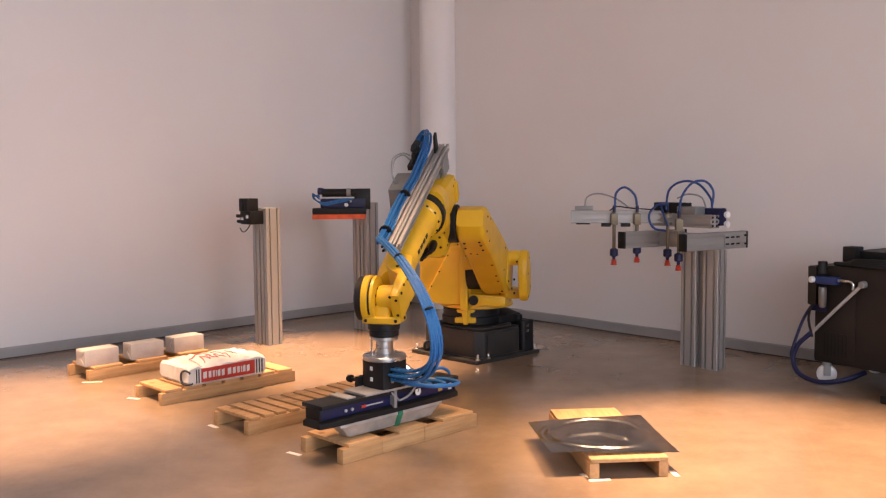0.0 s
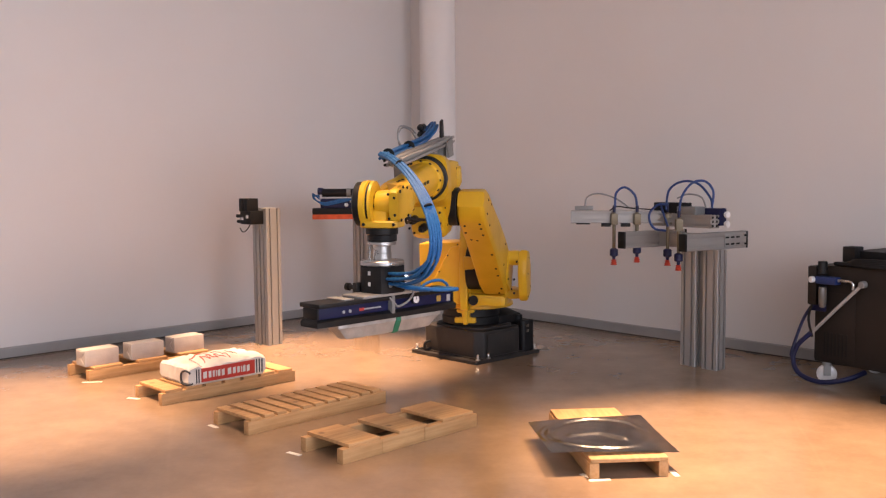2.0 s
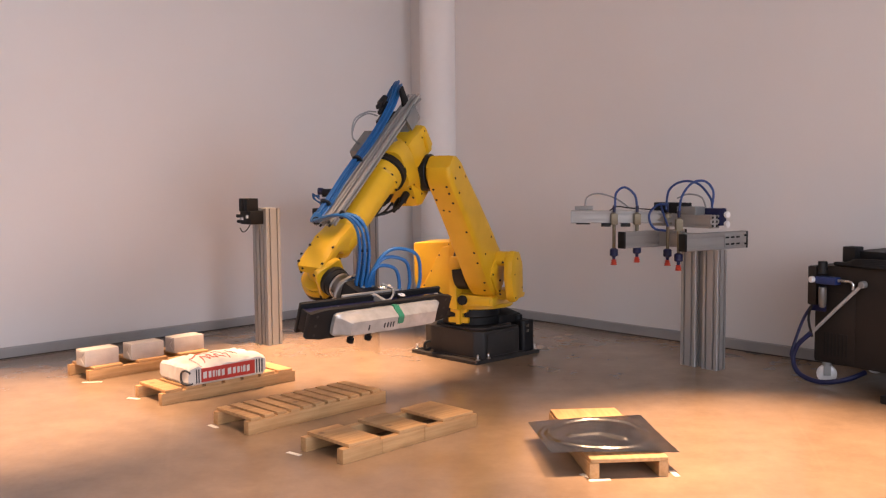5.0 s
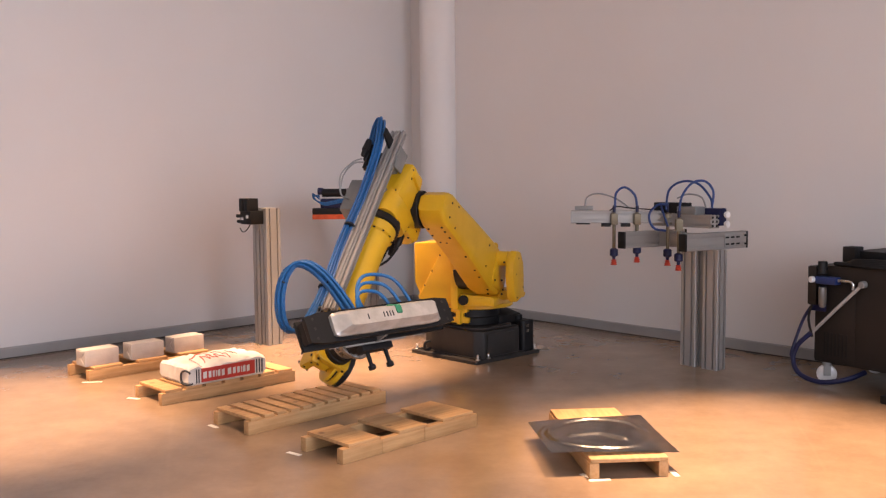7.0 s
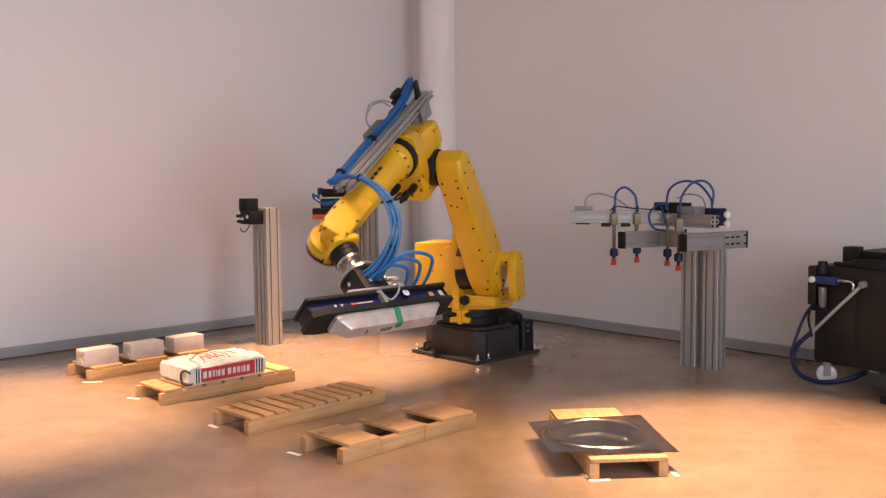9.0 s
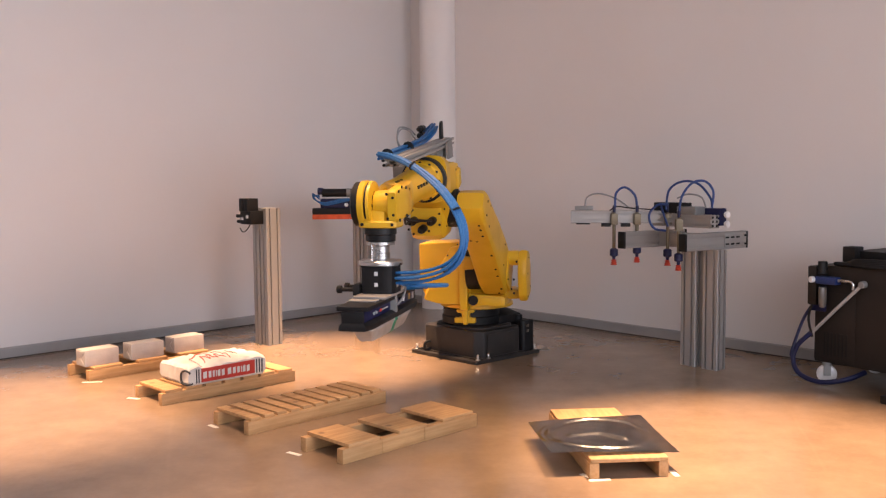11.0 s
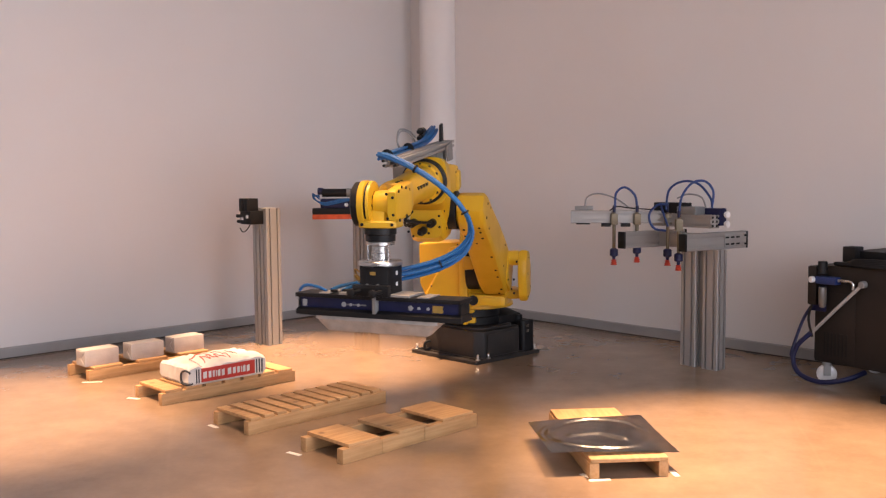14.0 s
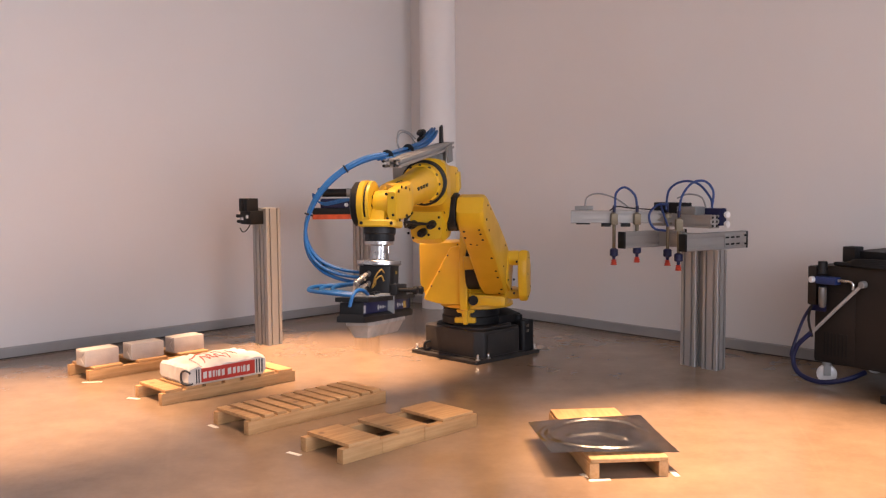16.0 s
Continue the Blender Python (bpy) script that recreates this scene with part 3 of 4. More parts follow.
for cx, cy, zt, zb in ((1.245, 6.655, 1.10, 0.715), (1.407, 6.63, 1.10, 0.735), (1.615, 6.57, 1.10, 0.715), (1.64, 6.36, 1.07, 0.70)):
    o = T0 @ pose(cx, cy, 0)
    stem = part("stem", cyl(0.0125, zb + 0.12, zt, "z", (0, 0, 0), 14), BRASS, cups, "", o)
    part("holder", span(-0.024, 0.024, -0.022, 0.022, zt - 0.09, zt - 0.01, 0.004), BRASS, stem)
    part("blue_fitting", lathe([(0.012, zb + 0.125), (0.03, zb + 0.115), (0.03, zb + 0.07), (0.012, zb + 0.06), (0.01, zb + 0.03)], "z", (0, 0, 0), 16), NAVY, stem, "blue fitting")
    part("suction_cup", lathe([(0.008, zb + 0.045), (0.012, zb + 0.04), (0.021, zb + 0.034), (0.013, zb + 0.027), (0.024, zb + 0.018), (0.016, zb + 0.012), (0.026, zb + 0.003), (0.018, zb)], "z", (0, 0, 0), 18), RED, stem, "red bellows suction cup")
    part("hose_plug", cyl(0.012, zt, zt + 0.05, "z", (0, 0, 0), 12), NAVY, stem)
for pts, r, mat in (
        ([(1.25, 6.65, 1.14), (1.26, 6.66, 1.24), (1.32, 6.64, 1.28), (1.39, 6.63, 1.22), (1.407, 6.63, 1.12)], 0.0085, TOOLHOSE),
        ([(1.60, 6.57, 1.12), (1.62, 6.56, 1.26), (1.70, 6.5, 1.32), (1.80, 6.45, 1.3), (1.87, 6.4, 1.2), (1.87, 6.36, 1.12)], 0.0085, TOOLHOSE),
        ([(1.64, 6.36, 1.1), (1.66, 6.36, 1.22), (1.73, 6.36, 1.31), (1.82, 6.36, 1.32), (1.87, 6.34, 1.25), (1.86, 6.33, 1.15)], 0.0085, TOOLHOSE),
        ([(1.60, 6.5, 1.16), (1.53, 6.55, 1.15), (1.48, 6.57, 1.08), (1.51, 6.56, 0.99), (1.59, 6.52, 0.97)], 0.0085, TOOLHOSE),
        ([(1.56, 6.56, 1.16), (1.57, 6.53, 1.1), (1.6, 6.5, 1.0)], 0.0075, TOOLHOSE),
        ([(1.04, 6.72, 1.14), (1.06, 6.72, 1.21), (1.14, 6.7, 1.235), (1.26, 6.69, 1.2), (1.36, 6.68, 1.13)], 0.006, GREYCABLE),
        ([(1.22, 6.7, 1.11), (1.27, 6.68, 1.14), (1.36, 6.66, 1.13), (1.5, 6.6, 1.12)], 0.005, BLACK),
        ([(1.66, 6.5, 1.2), (1.73, 6.48, 1.23), (1.81, 6.42, 1.21), (1.84, 6.4, 1.13)], 0.006, GREYCABLE)):
    part("air_hose" if mat == TOOLHOSE else "cable", tube([tuple(T0 @ Vector(p)) for p in pts], r), mat, cups)

# ---- dark wheeled cart ----
CART = -57.5
cart = thing("equipment_cart", "dark brown-grey steel cabinet on casters with air fittings", "cart", pose(2.443, 5.966, 0, 0, 0, CART))
part("cabinet", span(0, 0.68, 0, 0.62, 0.14, 0.775, 0.006), CARTPAINT, cart)
part("door_panel", span(0.0, 0.285, -0.004, 0.0, 0.155, 0.6, 0.001), CARTPAINT, cart)
part("top_tray", span(0.25, 0.68, 0.02, 0.6, 0.775, 0.80, 0.004), BLACK, cart)
part("top_box", span(0.2, 0.68, 0.1, 0.6, 0.82, 0.875, 0.008), BLACK, cart)
part("corner_pad", span(0.15, 0.24, 0.05, 0.14, 0.8, 0.9, 0.006), BLACK, cart)
part("red_knob", lathe([(0.01, 0.875), (0.03, 0.88), (0.03, 0.9), (0.015, 0.915)], "z", (0.42, 0.2, 0), 16), SACKRED, cart)
for k in range(5):
    part("coiled_cable", tube([(0.12 + 0.02 * k, 0.02 + 0.01 * k, 0.79), (0.3, -0.015, 0.79 + 0.008 * k), (0.5, -0.02 + 0.01 * k, 0.785 + 0.01 * k), (0.68, 0.0, 0.80 + 0.008 * k)], 0.012), BLACK, cart)
part("top_hose", tube([(0.42, 0.2, 0.9), (0.6, 0.12, 0.885), (0.85, 0.05, 0.88), (0.68, 0.05, 0.87)], 0.01), BLACK, cart)
for k in range(7):
    part("vent_slot", span(0.07 + 0.026 * k, 0.082 + 0.026 * k, -0.0065, -0.0045, 0.19, 0.34), BLACK, cart)
part("handle_rod", tube([(0.01, -0.03, 0.34), (0.17, -0.035, 0.5), (0.335, -0.03, 0.665)], 0.011), PALEGREY, cart, "grey conduit running across the cabinet")
part("rod_boss", cyl(0.022, -0.045, 0.0, "y", (0.345, 0, 0.675), 18), GREYBOX, cart)
reg = part("air_regulator", span(-0.13, -0.04, -0.09, 0.0, 0.45, 0.76, 0.01), CARTPAINT, cart, "air service unit", pose(0.06, 0.03, 0.145) @ Matrix.Diagonal((0.7, 0.85, 0.82, 1)))
part("regulator_head", span(-0.04, 0.17, -0.105, -0.03, 0.625, 0.685, 0.012), BLUEBODY, reg)
part("knob", cyl(0.04, 0.7, 0.8, "z", (0.0, -0.06, 0), 18), BLACK, reg)
part("gauge", lathe([(0.021, -0.135), (0.025, -0.13), (0.025, -0.1), (0.021, -0.095)], "y", (-0.065, 0, 0.655), 20), WHITE, reg, "white round gauge")
part("bowl", lathe([(0.03, 0.6), (0.035, 0.58), (0.035, 0.47), (0.02, 0.44)], "z", (0.03, -0.09, 0), 18), BOWL, reg)
part("elbow_fitting", tube([(0.17, -0.07, 0.66), (0.29, -0.07, 0.66), (0.32, -0.07, 0.64), (0.32, -0.07, 0.60)], 0.012), STEEL, reg)
part("side_box", span(-0.12, 0.03, -0.06, -0.02, 0.40, 0.6, 0.008), NAVY, reg)
part("air_hose", tube([(0.0, -0.03, 0.52), (-0.06, -0.05, 0.40), (-0.1, -0.1, 0.2), (-0.1, -0.1, 0.16)], 0.010), NAVY, cart)
part("air_hose", tube([(0.0, -0.04, 0.33), (-0.07, -0.08, 0.24), (-0.09, -0.1, 0.14), (-0.02, -0.12, 0.06), (0.12, -0.1, 0.03), (0.25, -0.02, 0.06), (0.3, 0.1, 0.1)], 0.016), NAVY, cart)
part("air_hose", tube([(0.0, -0.04, 0.52), (-0.015, -0.05, 0.42), (0.0, -0.03, 0.3)], 0.008), BLACK, cart)
for x, y in ((0.08, 0.02), (0.08, 0.56), (0.6, 0.03), (0.6, 0.56)):
    c = part("caster", join(cyl(0.028, 0.1, 0.14, "z", (0, 0, 0), 16), span(-0.022, 0.022, -0.032, -0.024, 0.055, 0.12, 0.002), span(-0.022, 0.022, 0.024, 0.032, 0.055, 0.12, 0.002)), GREYBOX, cart, "", pose(x, y, 0, 0, 0, 40))
    part("wheel", lathe([(0.012, -0.02), (0.05, -0.02), (0.062, -0.012), (0.062, 0.012), (0.05, 0.02), (0.012, 0.02)], "y", (0.0, 0, 0.0625), 28), CASTER if x < 0.5 else BLACK, c)

part("stabiliser_foot", join(span(0.590, 0.770, -0.204, -0.104, 0.0, 0.05, 0.008), span(0.640, 0.710, -0.174, -0.004, 0.05, 0.16, 0.004)), BLACK, cart, "black stabiliser foot")

# ---- robot ----
BASE_XY = (0.229, 7.086)
A1, Z1, A2, A3, D4 = 0.312, 0.67, 1.035, 0.225, 1.28
robot = thing("industrial_robot", "yellow six-axis industrial robot on a dark grey cast base", "robot", pose(*BASE_XY, 0))
BOLT = mesh_of("bolt", cyl(0.0085, 0, 0.007, "z", (0, 0, 0), 8, 0.002), BLACK)


def bolt(parent, at, normal, size=1.0):
    m = Vector(normal).to_track_quat("Z", "Y").to_matrix().to_4x4()
    m.translation = at
    return part("bolt", BOLT, BLACK, parent, "", m @ Matrix.Diagonal((size, size, size, 1)))


BASE_TURN = pose(0.018, -0.024, 0, 0, 0, 43)


def chamfered(x0, x1, y0, y1, c):
    return [(x0 + c, y0), (x1 - c, y0), (x1, y0 + c), (x1, y1 - c), (x1 - c, y1), (x0 + c, y1), (x0, y1 - c), (x0, y0 + c)]


base = part("base", prism(chamfered(-0.285, 0.21, -0.32, 0.32, 0.06), 0.03, 0.225, "z", 0.012), CHARCOAL, robot, "dark grey cast base", BASE_TURN)
part("base_plate", join(prism(chamfered(-0.355, 0.355, -0.36, 0.36, 0.015), 0, 0.026, "z", 0.003), span(-0.30, 0.22, -0.33, 0.33, 0.026, 0.034)), CHARCOAL, base)
part("upper_step", prism(chamfered(-0.235, 0.20, -0.27, 0.27, 0.08), 0.222, 0.24, "z", 0.008), CHARCOAL, base)
for x in (-0.31, 0.31):
    for y in (-0.335, 0.335):
        part("anchor_bolt", join(cyl(0.02, 0.026, 0.034, "z", (x, y, 0), 6), cyl(0.009, 0.034, 0.07, "z", (x, y, 0), 10)), STEEL, base)
part("anchor_bolt", join(cyl(0.02, 0.026, 0.034, "z", (-0.20, -0.335, 0), 6), cyl(0.009, 0.034, 0.07, "z", (-0.20, -0.335, 0), 10)), STEEL, base)
part("rear_box", span(0.212, 0.345, -0.30, 0.25, 0.03, 0.235, 0.015), BLACK, base)
part("corner_post", prism(chamfered(0.18, 0.31, -0.338, -0.27, 0.015), 0.027, 0.262, "z", 0.008), BLACK, base)
part("side_panel", span(-0.20, 0.10, -0.328, -0.3205, 0.06, 0.20, 0.003), CHARCOAL, base)
part("cable_port", span(0.346, 0.36, -0.25, -0.12, 0.05, 0.2, 0.006), BLACK, base)
part("turntable_bearing", lathe([(0.225, 0.25), (0.228, 0.30), (0.218, 0.31), (0.218, 0.36), (0.2, 0.365)], "z", (-0.018, 0.024, 0), 40), BLACK, base, "black bearing housing")
part("motor_cover", prism([(-0.20, 0.24), (0.22, 0.24), (0.22, 0.30), (0.17, 0.345), (0.02, 0.355), (-0.20, 0.31)], 0.06, 0.31, "x", 0.018), BLACK, base, "black hump-shaped motor cover", pose(0, 0, -0.01))
part("cable_gland", cyl(0.035, 0.235, 0.29, "z", (0.27, -0.2, 0), 18), BLACK, base)
for z in (0.175, 0.215):
    part("connector", span(0.21, 0.238, -0.343, -0.3385, z, z + 0.02), STEEL, base)
part("supply_cable", tube([(0.35, -0.15, 0.06), (0.42, -0.14, 0.02), (0.5, -0.10, 0.008), (0.7, 0.04, 0.007), (1.0, 0.3, 0.007)], 0.007), BLACK, base)
part("front_bracket", join(span(-0.335, -0.288, 0.20, 0.25, 0.034, 0.05, 0.003), tube([(-0.33, 0.225, 0.04), (-0.328, 0.225, 0.085), (-0.30, 0.215, 0.10), (-0.284, 0.21, 0.095)], 0.010)), BLACK, base)

# turning column, x forward, y to its left
carousel = part("carousel", loft([(0.405, 0.0, 0.02, 0.225, 0.225), (0.43, 0.03, 0.02, 0.22, 0.22), (0.50, 0.08, 0.0, 0.21, 0.2), (0.54, 0.12, 0.0, 0.19, 0.15)], "z", 40, 3.2), YELLOW, robot)
part("flange_ring", lathe([(0.2, 0.362), (0.225, 0.364), (0.228, 0.372), (0.276, 0.375), (0.282, 0.379), (0.282, 0.402), (0.274, 0.408), (0.2, 0.412)], "z", (0, 0.03, 0), 56), YELLOW, carousel)
part("motor_box", prism([(-0.34, 0.575), (-0.345, 0.86), (-0.335, 0.872), (-0.03, 0.884), (-0.03, 0.46), (-0.285, 0.46), (-0.30, 0.48)], -0.04, 0.335, "x", 0.010), YELLOW, carousel, "yellow box-shaped housing")
part("gusset", prism([(-0.10, 0.845), (-0.305, 0.47), (-0.295, 0.45), (-0.2, 0.425), (-0.022, 0.42), (-0.022, 0.86)], 0.30, 0.362, "x", 0.010), YELLOW, carousel, "slanting cast brace")
part("yoke", prism([(0.06, 0.40), (0.34, 0.372), (0.385, 0.385), (0.40, 0.46), (0.41, 0.84), (0.385, 0.93), (0.36, 1.0), (0.33, 1.01), (0.28, 0.93), (0.14, 0.88), (0.08, 0.7)], -0.026, 0.034, "y", 0.012), YELLOW, carousel)
part("shoulder_bearing", cyl(0.168, 0.03, 0.125, "y", (A1, 0, Z1 + 0.03), 44), BLACK, carousel, "black shoulder bearing")
part("collar", prism([(0.02, 0.69), (0.105, 0.70), (0.112, 0.715), (0.112, 0.77), (0.10, 0.785), (0.02, 0.79)], 0.30, 0.495, "x", 0.014), YELLOW, carousel)
part("front_tab", prism([(-0.085, 0.268), (0.075, 0.268), (0.075, 0.306), (0.03, 0.312), (0.03, 0.34), (0.065, 0.35), (0.065, 0.372), (-0.07, 0.372), (-0.07, 0.35), (-0.03, 0.34), (-0.03, 0.312), (-0.085, 0.306)], 0.215, 0.262, "x", 0.006, (0.005, -0.006, 0)), YELLOW, carousel)
part("tab_foot", span(0.2, 0.285, -0.022, 0.01, 0.258, 0.39, 0.006), YELLOW, carousel)
part("round_plug", cyl(0.036, 0.372, 0.402, "x", (0, 0.075, 0.458), 28), BLACK, carousel)
part("front_boss", join(prism([(0.036, 0.415), (0.31, 0.418), (0.31, 0.475), (0.29, 0.49), (0.06, 0.50), (0.036, 0.5)], 0.12, 0.372, "x", 0.012), span(0.30, 0.378, 0.13, 0.285, 0.43, 0.478, 0.006)), YELLOW, carousel)
part("bracket_foot", prism([(0.1, 0.49), (0.34, 0.455), (0.45, 0.465), (0.46, 0.5), (0.34, 0.535), (0.12, 0.52)], 0.02, 0.20, "x", 0.012, (0.06, 0, 0)), YELLOW, carousel)
part("outer_lobe", prism([(0.16, 0.49), (0.33, 0.45), (0.38, 0.50), (0.42, 0.66), (0.40, 0.77), (0.34, 0.83), (0.24, 0.82), (0.17, 0.72)], 0.405, 0.475, "y", 0.025), YELLOW, carousel, "outer shoulder support")
part("shoulder_shaft", cyl(0.055, 0.3, 0.41, "y", (A1 + 0.02, 0, Z1 + 0.1), 28), YELLOW, carousel)
for y, z in ((-0.12, 0.785), (-0.185, 0.665), (-0.245, 0.555)):
    bolt(carousel, (0.362, y, z), (1, 0, 0), 0.75)
bolt(carousel, (0.335, -0.05, 0.865), (1, 0, 0), 0.7)
for x, z in ((0.2, 0.55), (0.34, 0.49), (0.36, 0.66), (0.3, 0.77)):
    bolt(carousel, (x, 0.472, z), (0, 1, 0), 0.8)
for y, z in ((0.38, 0.52), (0.38, 0.62), (0.40, 0.75)):
    bolt(carousel, (0.405, y, z), (1, 0.1, 0))

# upper arm, z along the arm, y to the left, x to the front
upper_arm = part("upper_arm", loft([
    (-0.16, 0.0, 0.222, 0.09, 0.07), (-0.13, 0.0, 0.224, 0.135, 0.085), (-0.05, 0.0, 0.228, 0.165, 0.096), (0.1, 0.005, 0.231, 0.172, 0.10), (0.3, 0.005, 0.236, 0.160, 0.10),
    (0.6, 0.0, 0.236, 0.136, 0.099), (0.88, 0.0, 0.232, 0.12, 0.095), (1.02, 0.0, 0.231, 0.118, 0.094), (1.09, 0.0, 0.231, 0.098, 0.092), (1.135, 0.0, 0.231, 0.055, 0.085)], "z", 40, 8.0), YELLOW, robot)
part("elbow_bearing", cyl(0.122, 0.075, 0.14, "y", (0, 0, A2), 40), BLACK, upper_arm, "black elbow bearing")
part("rib", prism([(-0.02, 0.12), (0.03, 0.12), (0.02, 0.45), (0.0, 0.45)], 0.15, 0.19, "y", 0.006, (0.13, 0.02, 0)), YELLOW, upper_arm)
for x, y, z in ((0.119, 0.18, 1.0), (0.116, 0.28, 1.02), (0.119, 0.28, 0.96), (0.119, 0.17, 0.90), (0.12, 0.28, 0.87), (0.12, 0.19, 0.8), (0.12, 0.23, 0.79), (0.137, 0.3, 0.6), (0.152, 0.30, 0.4), (0.162, 0.30, 0.3), (0.178, 0.30, 0.1), (0.172, 0.27, 0.0)):
    bolt(upper_arm, (x, y, z), (1, 0, 0))
for x, z in ((0.05, 1.03), (-0.05, 1.03), (0.075, 0.92), (-0.075, 0.92), (0.08, 0.3), (-0.08, 0.3)):
    bolt(upper_arm, (x, 0.322 if z > 0.8 else 0.332, z), (0, 1, 0))

part("shoulder_cover", prism(chamfered(-0.125, 0.13, -0.12, 0.13, 0.035), 0.322, 0.340, "z", 0.006), YELLOW, upper_arm, "bolted yellow shoulder cover", Matrix(((1, 0, 0, 0), (0, 0, 1, 0), (0, 1, 0, 0), (0, 0, 0, 1))))
for x, z in ((-0.1, -0.09), (-0.1, 0.1), (0.105, -0.09), (0.105, 0.1)):
    bolt(upper_arm, (x, 0.341, z), (0, 1, 0))
part("lifting_lug", tube([(-0.15, 0.25, -0.03), (-0.19, 0.26, -0.03), (-0.215, 0.27, 0.005), (-0.19, 0.26, 0.04), (-0.15, 0.25, 0.045)], 0.014), YELLOW, upper_arm)

# elbow casing: x along the forearm, y left, z its upper side
casing = part("elbow_casing", loft([(-0.165, -0.02, 0.15, 0.06, 0.09), (-0.14, -0.03, 0.13, 0.09, 0.14), (-0.05, -0.03, 0.075, 0.115, 0.21), (0.08, -0.03, 0.085, 0.125, 0.225), (0.17, -0.02, 0.19, 0.15, 0.165), (0.30, -0.01, 0.225, 0.145, 0.145)], "x", 32, 4.5), YELLOW, robot)
part("elbow_boss", cyl(0.13, -0.12, 0.078, "y", (0, 0, 0), 36, 0.012), YELLOW, casing)
part("lower_block", loft([(-0.1, -0.03, -0.04, 0.09, 0.10), (-0.06, -0.03, -0.05, 0.11, 0.13), (0.12, -0.035, -0.05, 0.115, 0.135), (0.17, -0.035, -0.04, 0.1, 0.11)], "x", 28, 6), YELLOW, casing)
part("top_housing", loft([(-0.16, 0.03, 0.17, 0.07, 0.08), (-0.14, 0.03, 0.18, 0.09, 0.10), (0.04, 0.02, 0.2, 0.1, 0.105), (0.12, 0.02, 0.2, 0.09, 0.1)], "x", 28, 8), YELLOW, casing)
part("ear", prism([(-0.13, 0.14), (-0.05, 0.12), (-0.06, 0.24), (-0.11, 0.25)], 0.09, 0.14, "y", 0.01), YELLOW, casing)
part("roll_bearing", lathe([(0.12, 0.29), (0.136, 0.292), (0.138, 0.345), (0.13, 0.35)], "x", (0, 0, A3), 48), BLACK, casing, "black roll bearing ring")
for k in range(3):
    part("side_motor", lathe([(0.02, 0), (0.025, 0.01), (0.025, 0.08), (0.018, 0.09), (0.013, 0.13)], "x", (0.165, -0.11 + 0.06 * k, -0.05 - 0.05 * (k % 2)), 18), BLACK, casing)
    part("motor_lead", tube([(0.3, -0.1 + 0.065 * k, -0.03), (0.42, -0.1 + 0.05 * k, -0.03 + 0.01 * k), (0.5, -0.08, 0.02), (0.44, -0.05, 0.06)], 0.008), BLACK, casing)
for x, y, z in ((0.1, 0.075, 0.3), (0.1, 0.075, -0.1), (0.0, 0.085, 0.24), (-0.05, 0.115, 0.24), (-0.11, 0.112, 0.2), (-0.11, 0.112, 0.25), (-0.03, 0.112, 0.2), (0.16, 0.08, 0.02), (0.2, 0.1, 0.1)):
    bolt(casing, (x, y, z), (0, 1, 0))
for y, z in ((-0.15, -0.08), (-0.12, -0.11), (-0.02, -0.09), (0.05, -0.05), (0.05, 0.02)):
    bolt(casing, (0.168, y, z - 0.03), (1, 0, 0))
# dress pack rail above the forearm
SWAP = Matrix(((0, 0, 1, 0), (-1, 0, 0, 0), (0, 1, 0, 0), (0, 0, 0, 1)))
DRESS = pose(1.06, 0, 0.428) @ pose(0, 0, 0, 0, -0.2, 0) @ pose(-1.06, 0, -0.425)
for y in (0.016, 0.064):
    profile("rail", 0.045, 0.045, -0.29, 1.08, casing, DRESS @ pose(0, y, 0.385) @ SWAP, 1, 1, label="aluminium profile rail")
for y in (-0.028, 0.032):
    for z in (0.396, 0.42):
        part("end_stud", cyl(0.0075, 1.08, 1.098, "x", (0, y + random.uniform(-0.002, 0.002), z), 10), BLACK, casing, "", DRESS)
for x in (-0.14, 0.12):
    part("rail_bracket", span(x, x + 0.1, -0.06, 0.04, 0.24, 0.384, 0.005), GREYBOX, casing, "", DRESS)
part("side_bracket", prism([(-0.18, 0.31), (-0.03, 0.31), (0.0, 0.41), (-0.16, 0.43)], 0.066, 0.078, "y", 0.003), GREYBOX, casing, "", DRESS)
part("junction_box", span(0.1, 0.34, -0.19, -0.095, 0.22, 0.40, 0.008), GREYBOX, casing, "grey junction box", DRESS)
part("box_lid", span(0.12, 0.32, -0.196, -0.19, 0.24, 0.38, 0.003), PALEGREY, casing, "", DRESS)
for k in range(3):
    part("valve", lathe([(0.01, -0.13), (0.02, -0.128), (0.022, -0.05), (0.016, -0.045), (0.016, -0.01), (0.01, 0.0)], "x", (0.0, -0.105, 0.42 + 0.042 * k), 16), BLACK, casing, "black valve", DRESS)
part("valve_foot", span(-0.12, 0.0, -0.15, -0.02, 0.37, 0.405, 0.004), BLACK, casing, "", DRESS)
part("clip", prism([(-0.21, 0.425), (-0.13, 0.425), (-0.15, 0.535), (-0.20, 0.545)], -0.004, 0.012, "y", 0.004), BLACK, casing, "", DRESS)
for k in range(5):
    y, z = -0.06 + 0.018 * (k % 3), 0.428 + 0.018 * (k // 3)
    part("rail_hose", tube([(1.07, y, z), (0.9, y + 0.004 * math.sin(k), z), (0.6, y - 0.012, z - 0.002), (0.3, y, z + 0.006), (0.08, y - 0.005, z + 0.012), (-0.10, y, z + 0.045), (-0.23, y - 0.01, z + 0.075), (-0.31 - 0.006 * k, y - 0.045, z + 0.06), (-0.30, y - 0.085, z + 0.02), (-0.13, y - 0.07, z + 0.01)], 0.0078), HOSE, casing, "blue air hose strapped to the rail", DRESS)
